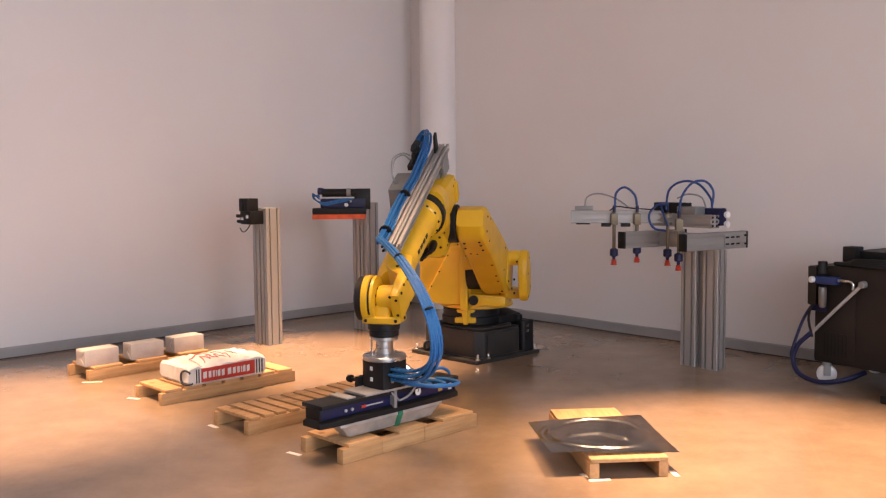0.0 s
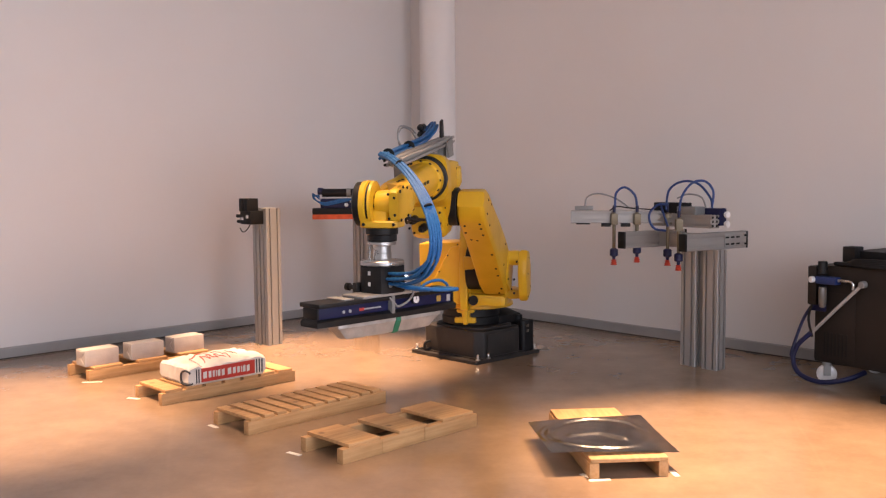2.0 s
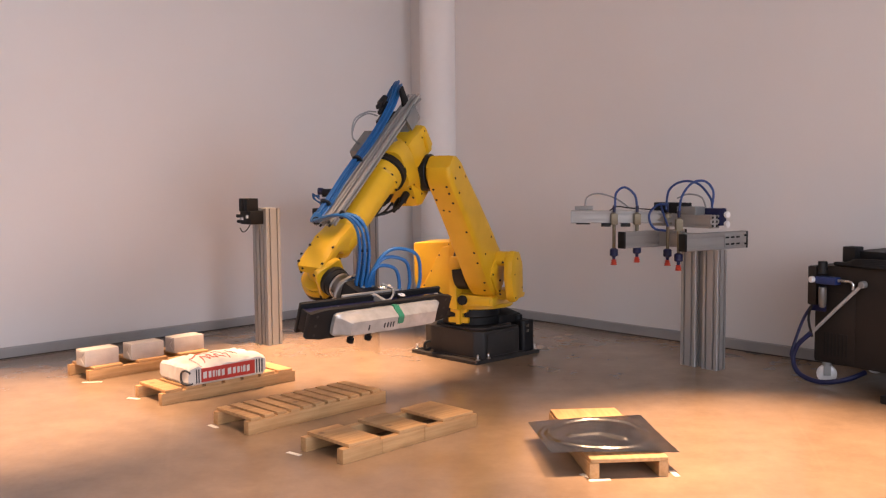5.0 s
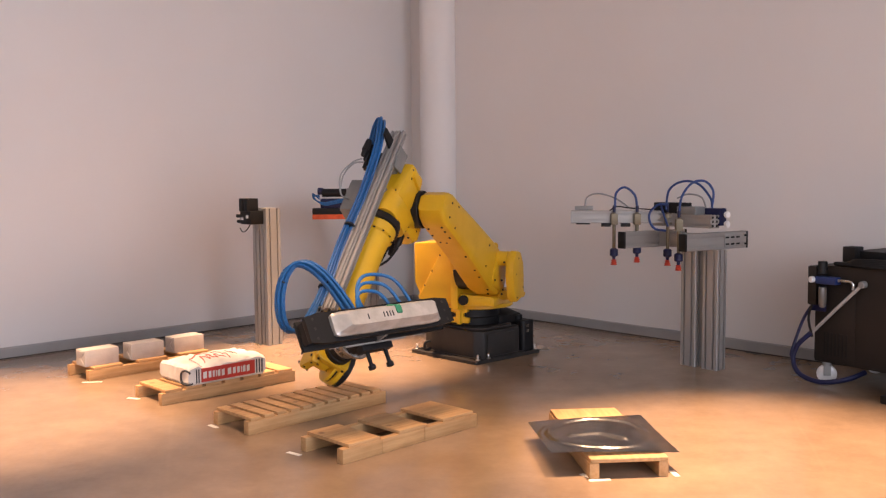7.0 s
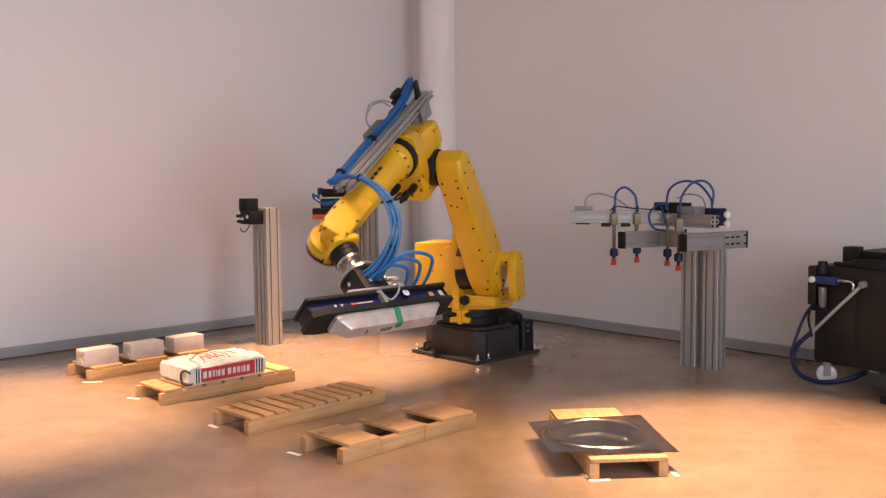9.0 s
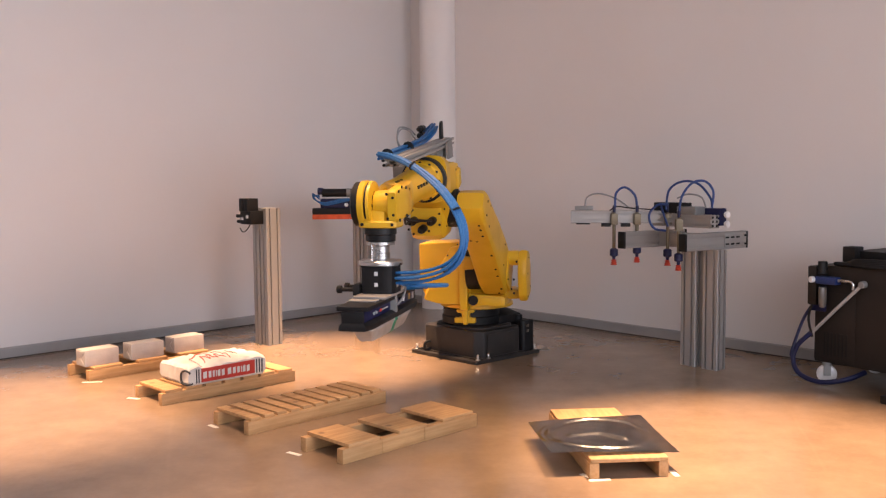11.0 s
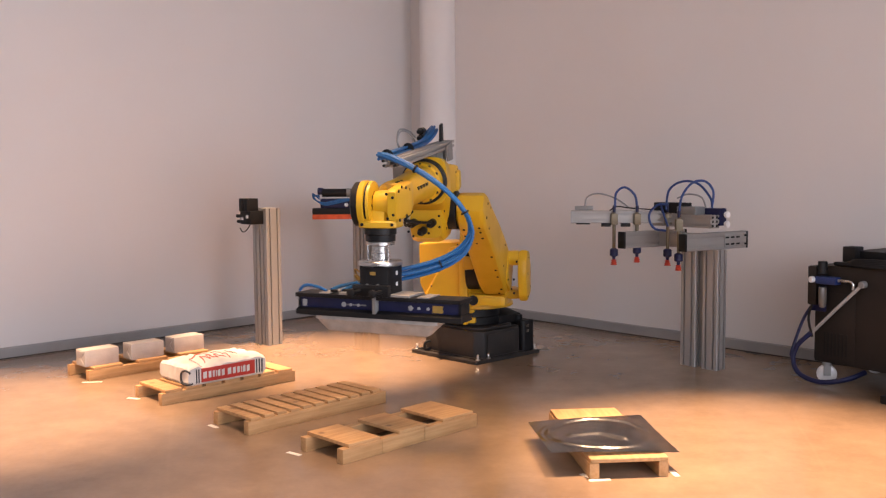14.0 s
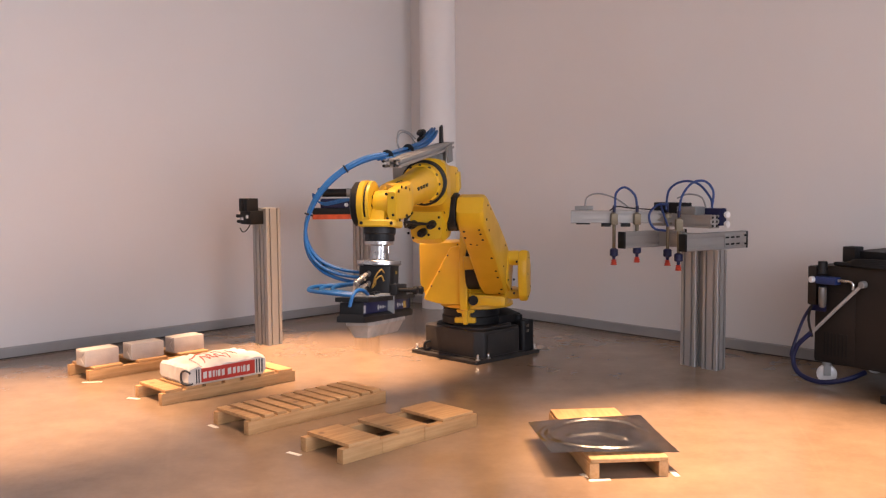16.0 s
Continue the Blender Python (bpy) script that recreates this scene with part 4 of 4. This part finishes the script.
for x in (0.95, 0.5):
    part("cable_tie", lathe([(0.034, x - 0.006), (0.035, x), (0.034, x + 0.006)], "x", (0, -0.046, 0.436), 16), BLACK, casing, "", DRESS)
for k in range(2):
    part("grey_lead", tube([(-0.01, -0.13, 0.44 + 0.03 * k), (0.06, -0.15, 0.50 + 0.012 * k), (0.18, -0.17 - 0.01 * k, 0.52 + 0.01 * k), (0.28, -0.17, 0.47), (0.26, -0.15 - 0.01 * k, 0.40)], 0.005), GREYCABLE, casing, "", DRESS)

# forearm, x along it, with the wrist fork
forearm = part("forearm", lathe([(0.11, 0.345), (0.122, 0.347), (0.122, 0.37), (0.119, 0.378), (0.119, 0.41), (0.106, 0.422), (0.102, 0.45), (0.098, 0.5), (0.088, 0.9), (0.088, 1.06), (0.06, 1.1)], "x", (0, 0, 0), 44), YELLOW, robot)
for k in range(12):
    a = 2 * math.pi * k / 12
    bolt(forearm, (0.410, 0.112 * math.cos(a), 0.112 * math.sin(a)), (1, 0, 0), 1.1)
part("wrist_arm", loft([(0.96, 0.015, 0.0, 0.078, 0.082), (1.06, 0.032, 0.0, 0.078, 0.085), (1.12, 0.062, 0.0, 0.060, 0.086), (1.16, 0.082, 0.0, 0.032, 0.086), (1.345, 0.084, 0.0, 0.028, 0.083), (1.365, 0.084, 0.0, 0.022, 0.07)], "x", 28, 7), YELLOW, forearm)
part("wrist_hub", lathe([(0.05, -0.026), (0.066, -0.02), (0.07, 0.0), (0.07, 0.06)], "y", (D4, 0, 0), 36), YELLOW, forearm)
for k in range(8):
    a = 2 * math.pi * k / 8
    bolt(forearm, (D4 + 0.056 * math.cos(a), -0.024, 0.056 * math.sin(a)), (0, -1, 0), 1.2)
for x, z in ((1.2, 0.08), (1.34, 0.08), (1.2, -0.08), (1.34, -0.08), (1.28, 0.095), (1.13, 0.06)):
    bolt(forearm, (x, 0.113, z * 0.9), (0, 1, 0))
for y, z in ((0.1, 0.06), (0.1, -0.06), (0.07, 0.085), (0.07, -0.085)):
    bolt(forearm, (1.362, y - 0.01, z * 0.72), (1, 0, 0), 0.9)
for x, z in ((1.0, 0.0815), (1.06, 0.0835), (1.1, 0.0845)):
    bolt(forearm, (x, 0.04, z), (0, 0, 1))
for k in range(4):
    part("lettering_bar", span(0.62 + 0.06 * k, 0.66 + 0.06 * k, 0.082, 0.0955 - 0.0017 * k, 0.012, 0.03, 0.0005), BLACK, forearm, "dark unreadable lettering")

wrist = part("wrist", loft([(0.082, 0.004, 0, 0.094, 0.08), (0.09, 0.004, 0, 0.098, 0.086), (0.112, 0.004, 0, 0.098, 0.086), (0.118, 0.004, 0, 0.092, 0.08)], "x", 32, 9), YELLOW, robot)
part("gear_disc", lathe([(0.08, -0.092), (0.118, -0.089), (0.12, -0.062), (0.108, -0.056), (0.108, -0.048), (0.118, -0.044), (0.116, -0.03), (0.09, -0.026)], "y", (0, 0, 0), 44), YELLOW, wrist)
part("cheek", span(0.0, 0.112, -0.089, -0.032, -0.084, 0.084, 0.01), YELLOW, wrist)
part("gear_groove", cyl(0.110, -0.058, -0.046, "y", (0, 0, 0), 40, 0.001), BLACK, wrist)
part("wrist_cover", lathe([(0.05, -0.132), (0.1, -0.129), (0.112, -0.12), (0.114, -0.09)], "y", (0, 0, 0), 40), BLACK, wrist, "black wrist cover")
part("inner_block", loft([(0.03, 0.0, 0, 0.05, 0.06), (0.085, 0.0, 0, 0.052, 0.07)], "x", 24, 5), YELLOW, wrist)
part("flange_housing", lathe([(0.07, 0.115), (0.082, 0.12), (0.082, 0.15), (0.076, 0.155), (0.076, 0.185), (0.06, 0.19)], "x", (0, 0, 0), 36), BLACK, wrist, "black flange housing")
for y, z in ((0.085, 0.06), (0.085, -0.06), (-0.07, 0.06), (-0.07, -0.06)):
    bolt(wrist, (0.1, y, z * 1.42), (0, 0, 1 if z > 0 else -1))

# ---- gripper, in the tool frame: x along the tool axis, y along the bar, z across ----
gripper = thing("vacuum_gripper", "long black and navy vacuum bar gripper hung from the robot", "gripper")
part("adapter", lathe([(0.06, 0.186), (0.072, 0.19), (0.072, 0.205), (0.05, 0.208), (0.044, 0.212), (0.044, 0.245), (0.047, 0.247), (0.047, 0.277), (0.06, 0.28), (0.108, 0.284), (0.112, 0.288), (0.112, 0.305), (0.1, 0.31)], "x", (0, 0, 0), 44), STEEL, gripper, "turned steel adapter")
for y in (-0.058, 0.058):
    part("adapter_bolt", cyl(0.004, 0.204, 0.284, "x", (0, y, -0.03), 10), STEEL, gripper)
block = part("tool_changer", loft([(0.31, 0, 0, 0.088, 0.088), (0.445, 0, 0, 0.088, 0.088)], "x", 28, 6), BLACK, gripper, "black tool changer block")
for x in (0.335, 0.39):
    part("white_mark", span(x, x + 0.02, -0.0905, -0.0885, -0.009, 0.009), WHITE, block, "small white label")
for y in (-0.05, 0.05):
    for z in (-1, 1):
        part("port", cyl(0.011, 0.0, 0.01, "z", (0.405, y * 0.6, z * 0.088 - (0.01 if z < 0 else 0)), 12), GREYBOX, block)
part("warning_mark", span(0.335, 0.352, -0.015, 0.015, -0.0905, -0.0885), STICKER, block, "yellow warning mark")
for y in (-0.06, 0.06):
    part("parking_pin", lathe([(0.011, 0.08), (0.011, 0.19), (0.02, 0.192), (0.02, 0.212), (0.014, 0.216)], "z", (0, 0, 0), 16), BLACK, gripper, "black parking pin", pose(0.43, y, 0) @ pose(0, 0, 0, 180, 0, 0))
part("pin_plate", span(0.40, 0.456, -0.1, 0.1, -0.12, -0.085, 0.005), BLACK, gripper)
for k in range(2):
    m = pose(0.35 + 0.05 * k, 0.085, 0.03) @ pose(0, 0, 0, 24, 0, -32)
    part("fitting", join(cyl(0.014, -0.01, 0.11, "y", (0, 0, 0), 16), cyl(0.019, 0.02, 0.05, "y", (0, 0, 0), 6), cyl(0.017, 0.085, 0.1, "y", (0, 0, 0), 16)), STEEL, gripper, "steel hose fitting", m)
    part("signal_lead", tube([(0.345 + 0.04 * k, 0.088, -0.05), (0.33 + 0.03 * k, 0.125, -0.045), (0.36 + 0.02 * k, 0.13, -0.02), (0.40, 0.10, -0.01 * k), (0.42, 0.088, 0.01)], 0.004), STICKER, gripper, "thin yellow lead")
part("mounting_plate", span(0.446, 0.458, -0.2, 0.2, -0.085, 0.085, 0.002), ALU, gripper)
for y0, y1 in ((0.26, 0.32), (-0.30, -0.24)):
    part("top_strip", span(0.452, 0.4585, y0, y1, -0.08, 0.06, 0.001), ALU, gripper)
bar = part("bar", span(0.478, 0.545, -0.449, 0.449, -0.05, 0.05, 0.006), NAVY, gripper, "navy blue vacuum bar")
part("top_rail", join(span(0.459, 0.480, -0.465, 0.465, -0.078, 0.078, 0.004)), BLACK, bar)
part("suction_plate", loft([(0.535, 0, 0, 0.464, 0.06), (0.548, 0, 0, 0.470, 0.079), (0.572, 0, 0, 0.470, 0.079)], "x", 32, 24), BLACK, bar, "black suction plate")
for k in range(-4, 5):
    for z in (-0.05, 0.0, 0.05):
        if abs(k) == 4:
            part("suction_hole", cyl(0.008, 0.572, 0.5735, "x", (0, k * 0.107, z), 10, 0.0004), CHARCOAL, bar)
part("clamp_band", span(0.456, 0.549, -0.01, 0.01, -0.082, 0.082, 0.002), GREYBOX, bar, "grey clamp band")
for y in (-0.461, 0.449):
    part("end_plate", span(0.482, 0.537, y, y + 0.012, -0.055, 0.055, 0.002), BLACK, bar)
# fittings and stickers on both long sides
for z, s in ((-0.0515, -1), (0.0515, 1)):
    for y in ((0.19, 0.15, 0.105, -0.19, -0.235, -0.285) if s < 0 else (-0.30, -0.26)):
        part("port_cap", cyl(0.013 if y in (0.19, -0.19) else 0.008, -0.002, 0.005, "z", (0.512, y, z), 14, 0.001), PALEGREY, bar, "pale grey port cap")
    part("label_plate", span(0.495, 0.53, -0.365, -0.31, z - 0.0012, z + 0.0012) if s < 0 else span(0.495, 0.525, 0.335, 0.365, z - 0.0012, z + 0.0012), STICKER, bar, "amber sticker")
    part("white_label", span(0.495, 0.53, 0.41, 0.435, z - 0.0012, z + 0.0012), PALEGREY, bar, "pale sticker")
    part("lettering_bar", span(0.508, 0.515, s * -0.12 - 0.06, s * -0.12 + 0.06, z - 0.001, z + 0.001), PALEGREY if s > 0 else GREYBOX, bar, "unreadable lettering")
    if s > 0:
        part("red_logo", span(0.505, 0.518, -0.2, -0.17, z - 0.001, z + 0.0014), SACKRED, bar)
gauge = part("gauge", lathe([(0.024, 0.05), (0.024, 0.068), (0.021, 0.07)], "z", (0.495, 0.168, 0), 24), BLACK, bar, "round pressure gauge")
part("dial", cyl(0.0205, 0.0695, 0.0715, "z", (0.495, 0.168, 0), 24, 0.0005), WHITE, gauge)
part("needle", span(0.482, 0.496, 0.166, 0.17, 0.0712, 0.0722), SACKBLACK, gauge)
for k in range(3):
    r = 0.13 + 0.045 * k
    y1 = 0.15 + 0.07 * k
    part("bar_hose", tube([(0.40, 0.0 + 0.02 * k, 0.085), (0.41, 0.0 + 0.01 * k, 0.085 + r * 0.6), (0.42, 0.04 + 0.03 * k, 0.085 + r), (0.435, y1 * 0.9, 0.085 + r * 0.85), (0.445, y1 + 0.03, 0.06 + r * 0.4), (0.455, y1 + 0.03, 0.045)], 0.0095), HOSE, gripper, "blue air hose loop")
part("bar_hose", tube([(0.45, 0.3, -0.03), (0.43, 0.36, -0.03), (0.425, 0.43, -0.02), (0.45, 0.475, -0.01), (0.5, 0.485, 0.0)], 0.008), HOSE, gripper)
part("grey_lead", tube([(0.46, -0.03, 0.07), (0.49, 0.0, 0.078), (0.52, 0.05, 0.06), (0.5, 0.1, 0.075), (0.455, 0.13, 0.09), (0.41, 0.09, 0.1)], 0.006), GREYCABLE, gripper)
part("connector_block", join(span(0.435, 0.452, 0.16, 0.2, -0.05, -0.02, 0.003), span(0.44, 0.453, 0.24, 0.27, -0.05, -0.02, 0.003)), BLACK, gripper)

slab = thing("wrapped_slab", "pale grey foil-wrapped slab with a green strap held by the gripper", "slab")
sb = loft([(0.5735, 0.014, 0, 0.350, 0.062), (0.592, 0.014, 0, 0.347, 0.063), (0.598, 0.014, 0, 0.337, 0.057), (0.648, 0.014, 0, 0.288, 0.040), (0.653, 0.014, 0, 0.283, 0.036)], "x", 60, 14)
bmesh.ops.subdivide_edges(sb, edges=[e for e in sb.edges if e.calc_length() > 0.06], cuts=3, use_grid_fill=True)
for v in sb.verts:
    v.co += 0.0025 * noise.noise_vector(v.co * 22)
part("body", sb, SLAB, slab)
part("strap", loft([(0.574, 0.05, 0.017, 0.019, 0.049), (0.594, 0.05, 0.017, 0.021, 0.0505), (0.603, 0.05, 0.017, 0.022, 0.044), (0.651, 0.048, 0.017, 0.02, 0.026), (0.6575, 0.046, 0.017, 0.018, 0.018)], "x", 24, 8), GREEN, slab, "dark green strap")
for k, (y, w) in enumerate(((-0.16, 0.012), (-0.06, 0.01), (-0.04, 0.014), (-0.02, 0.01), (-0.002, 0.012))):
    part("marker_stroke", span(0.6535, 0.6575, y, y + w * 0.35, -0.016, 0.012), SACKBLACK, slab, "black marker stroke", pose(0, 0, 0, 0, 0, 0))

# hose bundle between rail and tool, in short rigid pieces
bundle = thing("hose_bundle", "bundle of blue air hoses looping from the rail to the gripper", "hose")
HOSES, PIECES = 7, 34
PIECE = mesh_of("hose_piece", lathe([(0.004, -0.032), (0.0074, -0.026), (0.0078, 0.0), (0.0074, 0.026), (0.004, 0.032)], "x", (0, 0, 0), 10), HOSE)
hose_pieces = [[part("hose_piece", PIECE, HOSE, bundle) for _ in range(PIECES)] for _ in range(HOSES)]
for k in (6, 16, 26):
    part("cable_tie", cyl(0.0235, -0.004, 0.005, "x", (0, 0, 0), 16, 0.002), BLACK, hose_pieces[0][k], "black cable tie")


# ---- movement ----
# seconds, lift of the bar's centre, flip about the bar (degrees), heading of the bar (degrees)
PLAN = [
    (0, 0.20, 0, 45.4), (0.4, 0.205, 0, 45.4), (0.6, 0.24, 0, 45.4), (1.0, 0.46, 0, 45.4), (1.3, 0.63, 0, 45.4), (1.5, 0.67, 0, 45.4), (2.0, 0.68, 0, 45.4),
    (2.2, 0.68, 2.5, 45), (2.5, 0.678, 9.5, 44.8), (3, 0.675, 22, 44.5), (3.5, 0.672, 34, 44.2), (4, 0.668, 46, 44), (4.2, 0.668, 51, 44), (5.0, 0.66, 70, 44), (6, 0.65, 92, 44),
    (6.3, 0.645, 98.5, 44), (6.5, 0.644, 103, 44), (7, 0.632, 119, 43.5), (7.4, 0.626, 131, 43.5), (7.6, 0.626, 131.5, 43.5), (8, 0.628, 125, 43), (8.2, 0.632, 115, 42.5), (8.5, 0.642, 93, 42), (8.8, 0.66, 64, 43), (9, 0.668, 46.5, 44), (9.2, 0.675, 31, 44),
    (9.6, 0.68, 5, 45), (9.8, 0.68, 0, 45.4), (10.3, 0.68, 0, 46), (10.6, 0.68, 0, 56), (11, 0.68, 0, 77), (11.3, 0.68, 0, 92), (11.5, 0.68, 0, 101), (11.8, 0.68, 0, 110), (12, 0.68, 0, 120), (12.3, 0.68, 0, 128), (12.5, 0.68, 0, 134),
    (13, 0.68, 0, 153), (13.4, 0.68, 0, 171), (13.6, 0.68, 0, 174), (13.8, 0.68, 0, 171), (14, 0.68, 0, 156), (14.3, 0.68, 0, 100), (14.5, 0.68, 0, 64), (14.8, 0.68, 0, 7), (15, 0.68, 0, -22), (15.3, 0.68, 0, -78), (15.5, 0.68, 0, -98.5), (15.6, 0.68, 0, -101), (16, 0.68, 0, -101.5)]
# seconds and the place of the bar's centre, x and y
DRIFT = [(0, -0.303, 4.615), (2, -0.308, 4.63), (3, -0.316, 4.69), (4, -0.324, 4.70), (6.5, -0.319, 4.645), (7.5, -0.317, 4.67), (8.5, -0.33, 4.71), (9.1, -0.322, 4.695), (9.8, -0.315, 4.63), (16, -0.315, 4.615)]
REACH = 0.55


def plan(t):
    """Height, flip and heading, gliding between the rows of PLAN."""
    k = max(i for i in range(len(PLAN) - 1) if PLAN[i][0] <= t + 1e-6)
    a, b = PLAN[k], PLAN[k + 1]
    p, n = PLAN[max(k - 1, 0)], PLAN[min(k + 2, len(PLAN) - 1)]
    h = b[0] - a[0]
    s = min(1, (t - a[0]) / h)
    out = []
    for j in (1, 2, 3):
        d = (b[j] - a[j]) / h
        d0 = (a[j] - p[j]) / (a[0] - p[0]) if k else 0
        d1 = (n[j] - b[j]) / (n[0] - b[0]) if k < len(PLAN) - 2 else 0
        m0 = 0 if d * d0 <= 0 else 2 * d * d0 / (d + d0)
        m1 = 0 if d * d1 <= 0 else 2 * d * d1 / (d + d1)
        out.append((2 * s ** 3 - 3 * s * s + 1) * a[j] + (s ** 3 - 2 * s * s + s) * h * m0 + (3 * s * s - 2 * s ** 3) * b[j] + (s ** 3 - s * s) * h * m1)
    return out


def basis(o, x, y, z):
    m = Matrix((x, y, z)).transposed().to_4x4()
    m.translation = o
    return m


def joints(t):
    """Link poses in the world, from where the gripper has to be."""
    lift, flip, head = plan(t)
    a = Vector((math.cos(radians(head)), math.sin(radians(head)), 0))
    out = Vector((math.sin(radians(head)), -math.cos(radians(head)), 0))
    n = math.sin(radians(flip)) * out - math.cos(radians(flip)) * Vector((0, 0, 1))
    seconds = [row[0] for row in DRIFT]
    middle = [float(np.interp(t, seconds, [row[j] for row in DRIFT])) for j in (1, 2)]
    wc = Vector((*middle, lift)) - REACH * n
    tip = radians(6) * min(1, max(0, (t - 15.5) / 0.4))
    n, a = math.cos(tip) * n + math.sin(tip) * a, math.cos(tip) * a - math.sin(tip) * n
    j1 = Vector((*BASE_XY, 0))
    q1 = math.atan2(wc.y - j1.y, wc.x - j1.x)
    h, l, k = Vector((math.cos(q1), math.sin(q1), 0)), Vector((-math.sin(q1), math.cos(q1), 0)), Vector((0, 0, 1))
    j2 = j1 + A1 * h + Z1 * k
    r = wc - j2
    rx, rz = r.dot(h), r.z
    far, reach = math.hypot(rx, rz), math.hypot(A3, D4)
    up = math.atan2(rz, rx) + math.acos(max(-1, min(1, (A2 ** 2 + far ** 2 - reach ** 2) / (2 * A2 * far))))
    along = math.cos(up) * h + math.sin(up) * k
    j3 = j2 + A2 * along
    w = wc - j3
    ph = math.atan2(w.z, w.dot(h)) - math.atan2(A3, D4)
    u, v = math.cos(ph) * h + math.sin(ph) * k, -math.sin(ph) * h + math.cos(ph) * k
    side = u.cross(n).normalized()
    perp = math.sin(up) * h - math.cos(up) * k
    return {
        carousel: basis(j1, h, l, k), upper_arm: basis(j2, perp, l, along), casing: basis(j3, u, l, v),
        forearm: basis(j3 + A3 * v, u, side, u.cross(side)), wrist: basis(wc, n, side, n.cross(side)), gripper: basis(wc, n, a, n.cross(a)), slab: basis(wc, n, a, n.cross(a))}


def bezier(p, s):
    return p[0] * (1 - s) ** 3 + p[1] * 3 * s * (1 - s) ** 2 + p[2] * 3 * s * s * (1 - s) + p[3] * s ** 3


def hoses(made):
    """Poses of the hose pieces along the loops from the rail's end to the tool."""
    c, g = made[casing], made[gripper]
    ahead, right = c.to_3x3() @ Vector((1, 0, -0.15)), c.to_3x3() @ Vector((0, 1, 0))
    poses = []
    for j in range(HOSES):
        a = 2 * math.pi * j / (HOSES - 1)
        dy, dz = (0, 0) if j == 0 else (0.0165 * math.cos(a), 0.0165 * math.sin(a))
        p0 = c @ Vector((1.065, -0.045 + dy, 0.452 + dz * 0.6))
        p3 = g @ Vector((0.37 + dz * 1.8, -0.02 + dy * 1.7, 0.085))
        out = g.to_3x3() @ Vector((0, -0.1, 1))
        lifted = max(0, out.z)
        behind = max(0, -(c.to_3x3() @ Vector((1, 0, 0))).dot(out)) * (1 - min(1, 2.5 * lifted))
        front = max(0, (c.to_3x3() @ Vector((1, 0, 0))).dot(out)) * min(1, max(0, 0.5 - 1.5 * right.dot(out))) * (1 - min(1, 2 * lifted))
        out = out * (1 - 0.52 * front)
        left = g.to_3x3() @ Vector((0, -1, 0))
        over = min(1, max(0, ((g.to_3x3() @ Vector((1, 0, 0))).z + 0.55) / 0.4))
        aside = (1 - over) * min(1, 2 * lifted)
        p = (p0, p0 + (0.2 + 0.55 * lifted * over - 0.12 * aside + 0.3 * dz) * ahead + 0.42 * (1 - lifted * over) * (1 - 0.45 * aside) * (1 - behind) * out + (0.1 * lifted * over - 0.22 * aside) * left + (0.6 * dy + 0.3 * behind) * right,
             p3 + (0.65 + 0.36 * lifted * over - 0.3 * aside - 0.5 * behind + 0.4 * dy + 0.3 * dz) * out + (0.17 * lifted * over - 0.26 * aside) * left + 0.78 * behind * right + 0.12 * behind * Vector((0, 0, 1)), p3)
        fine = [bezier(p, i / 100) for i in range(101)]
        run = [0.0]
        for q, r in zip(fine, fine[1:]):
            run.append(run[-1] + (r - q).length)
        side, k = right, 0
        for i in range(PIECES):
            want = run[-1] * (i + 0.5) / PIECES
            while run[k + 1] < want:
                k += 1
            d = (fine[k + 1] - fine[k]).normalized()
            side = (side - d * side.dot(d)).normalized()
            poses.append((hose_pieces[j][i], basis(fine[k] + d * (want - run[k]), d, side, d.cross(side))))
    return poses


TIMES = [i / 10 for i in range(161)]


def motions():
    rows = {}
    inside = robot.matrix_basis.inverted()
    for t in TIMES:
        made = joints(t)
        for ob, m in hoses(made):
            rows.setdefault(ob, []).append((t, m))
        for ob, m in made.items():
            rows.setdefault(ob, []).append((t, inside @ m if ob.parent == robot else m))
    for ob, path in rows.items():
        walk(ob, path)


motions()
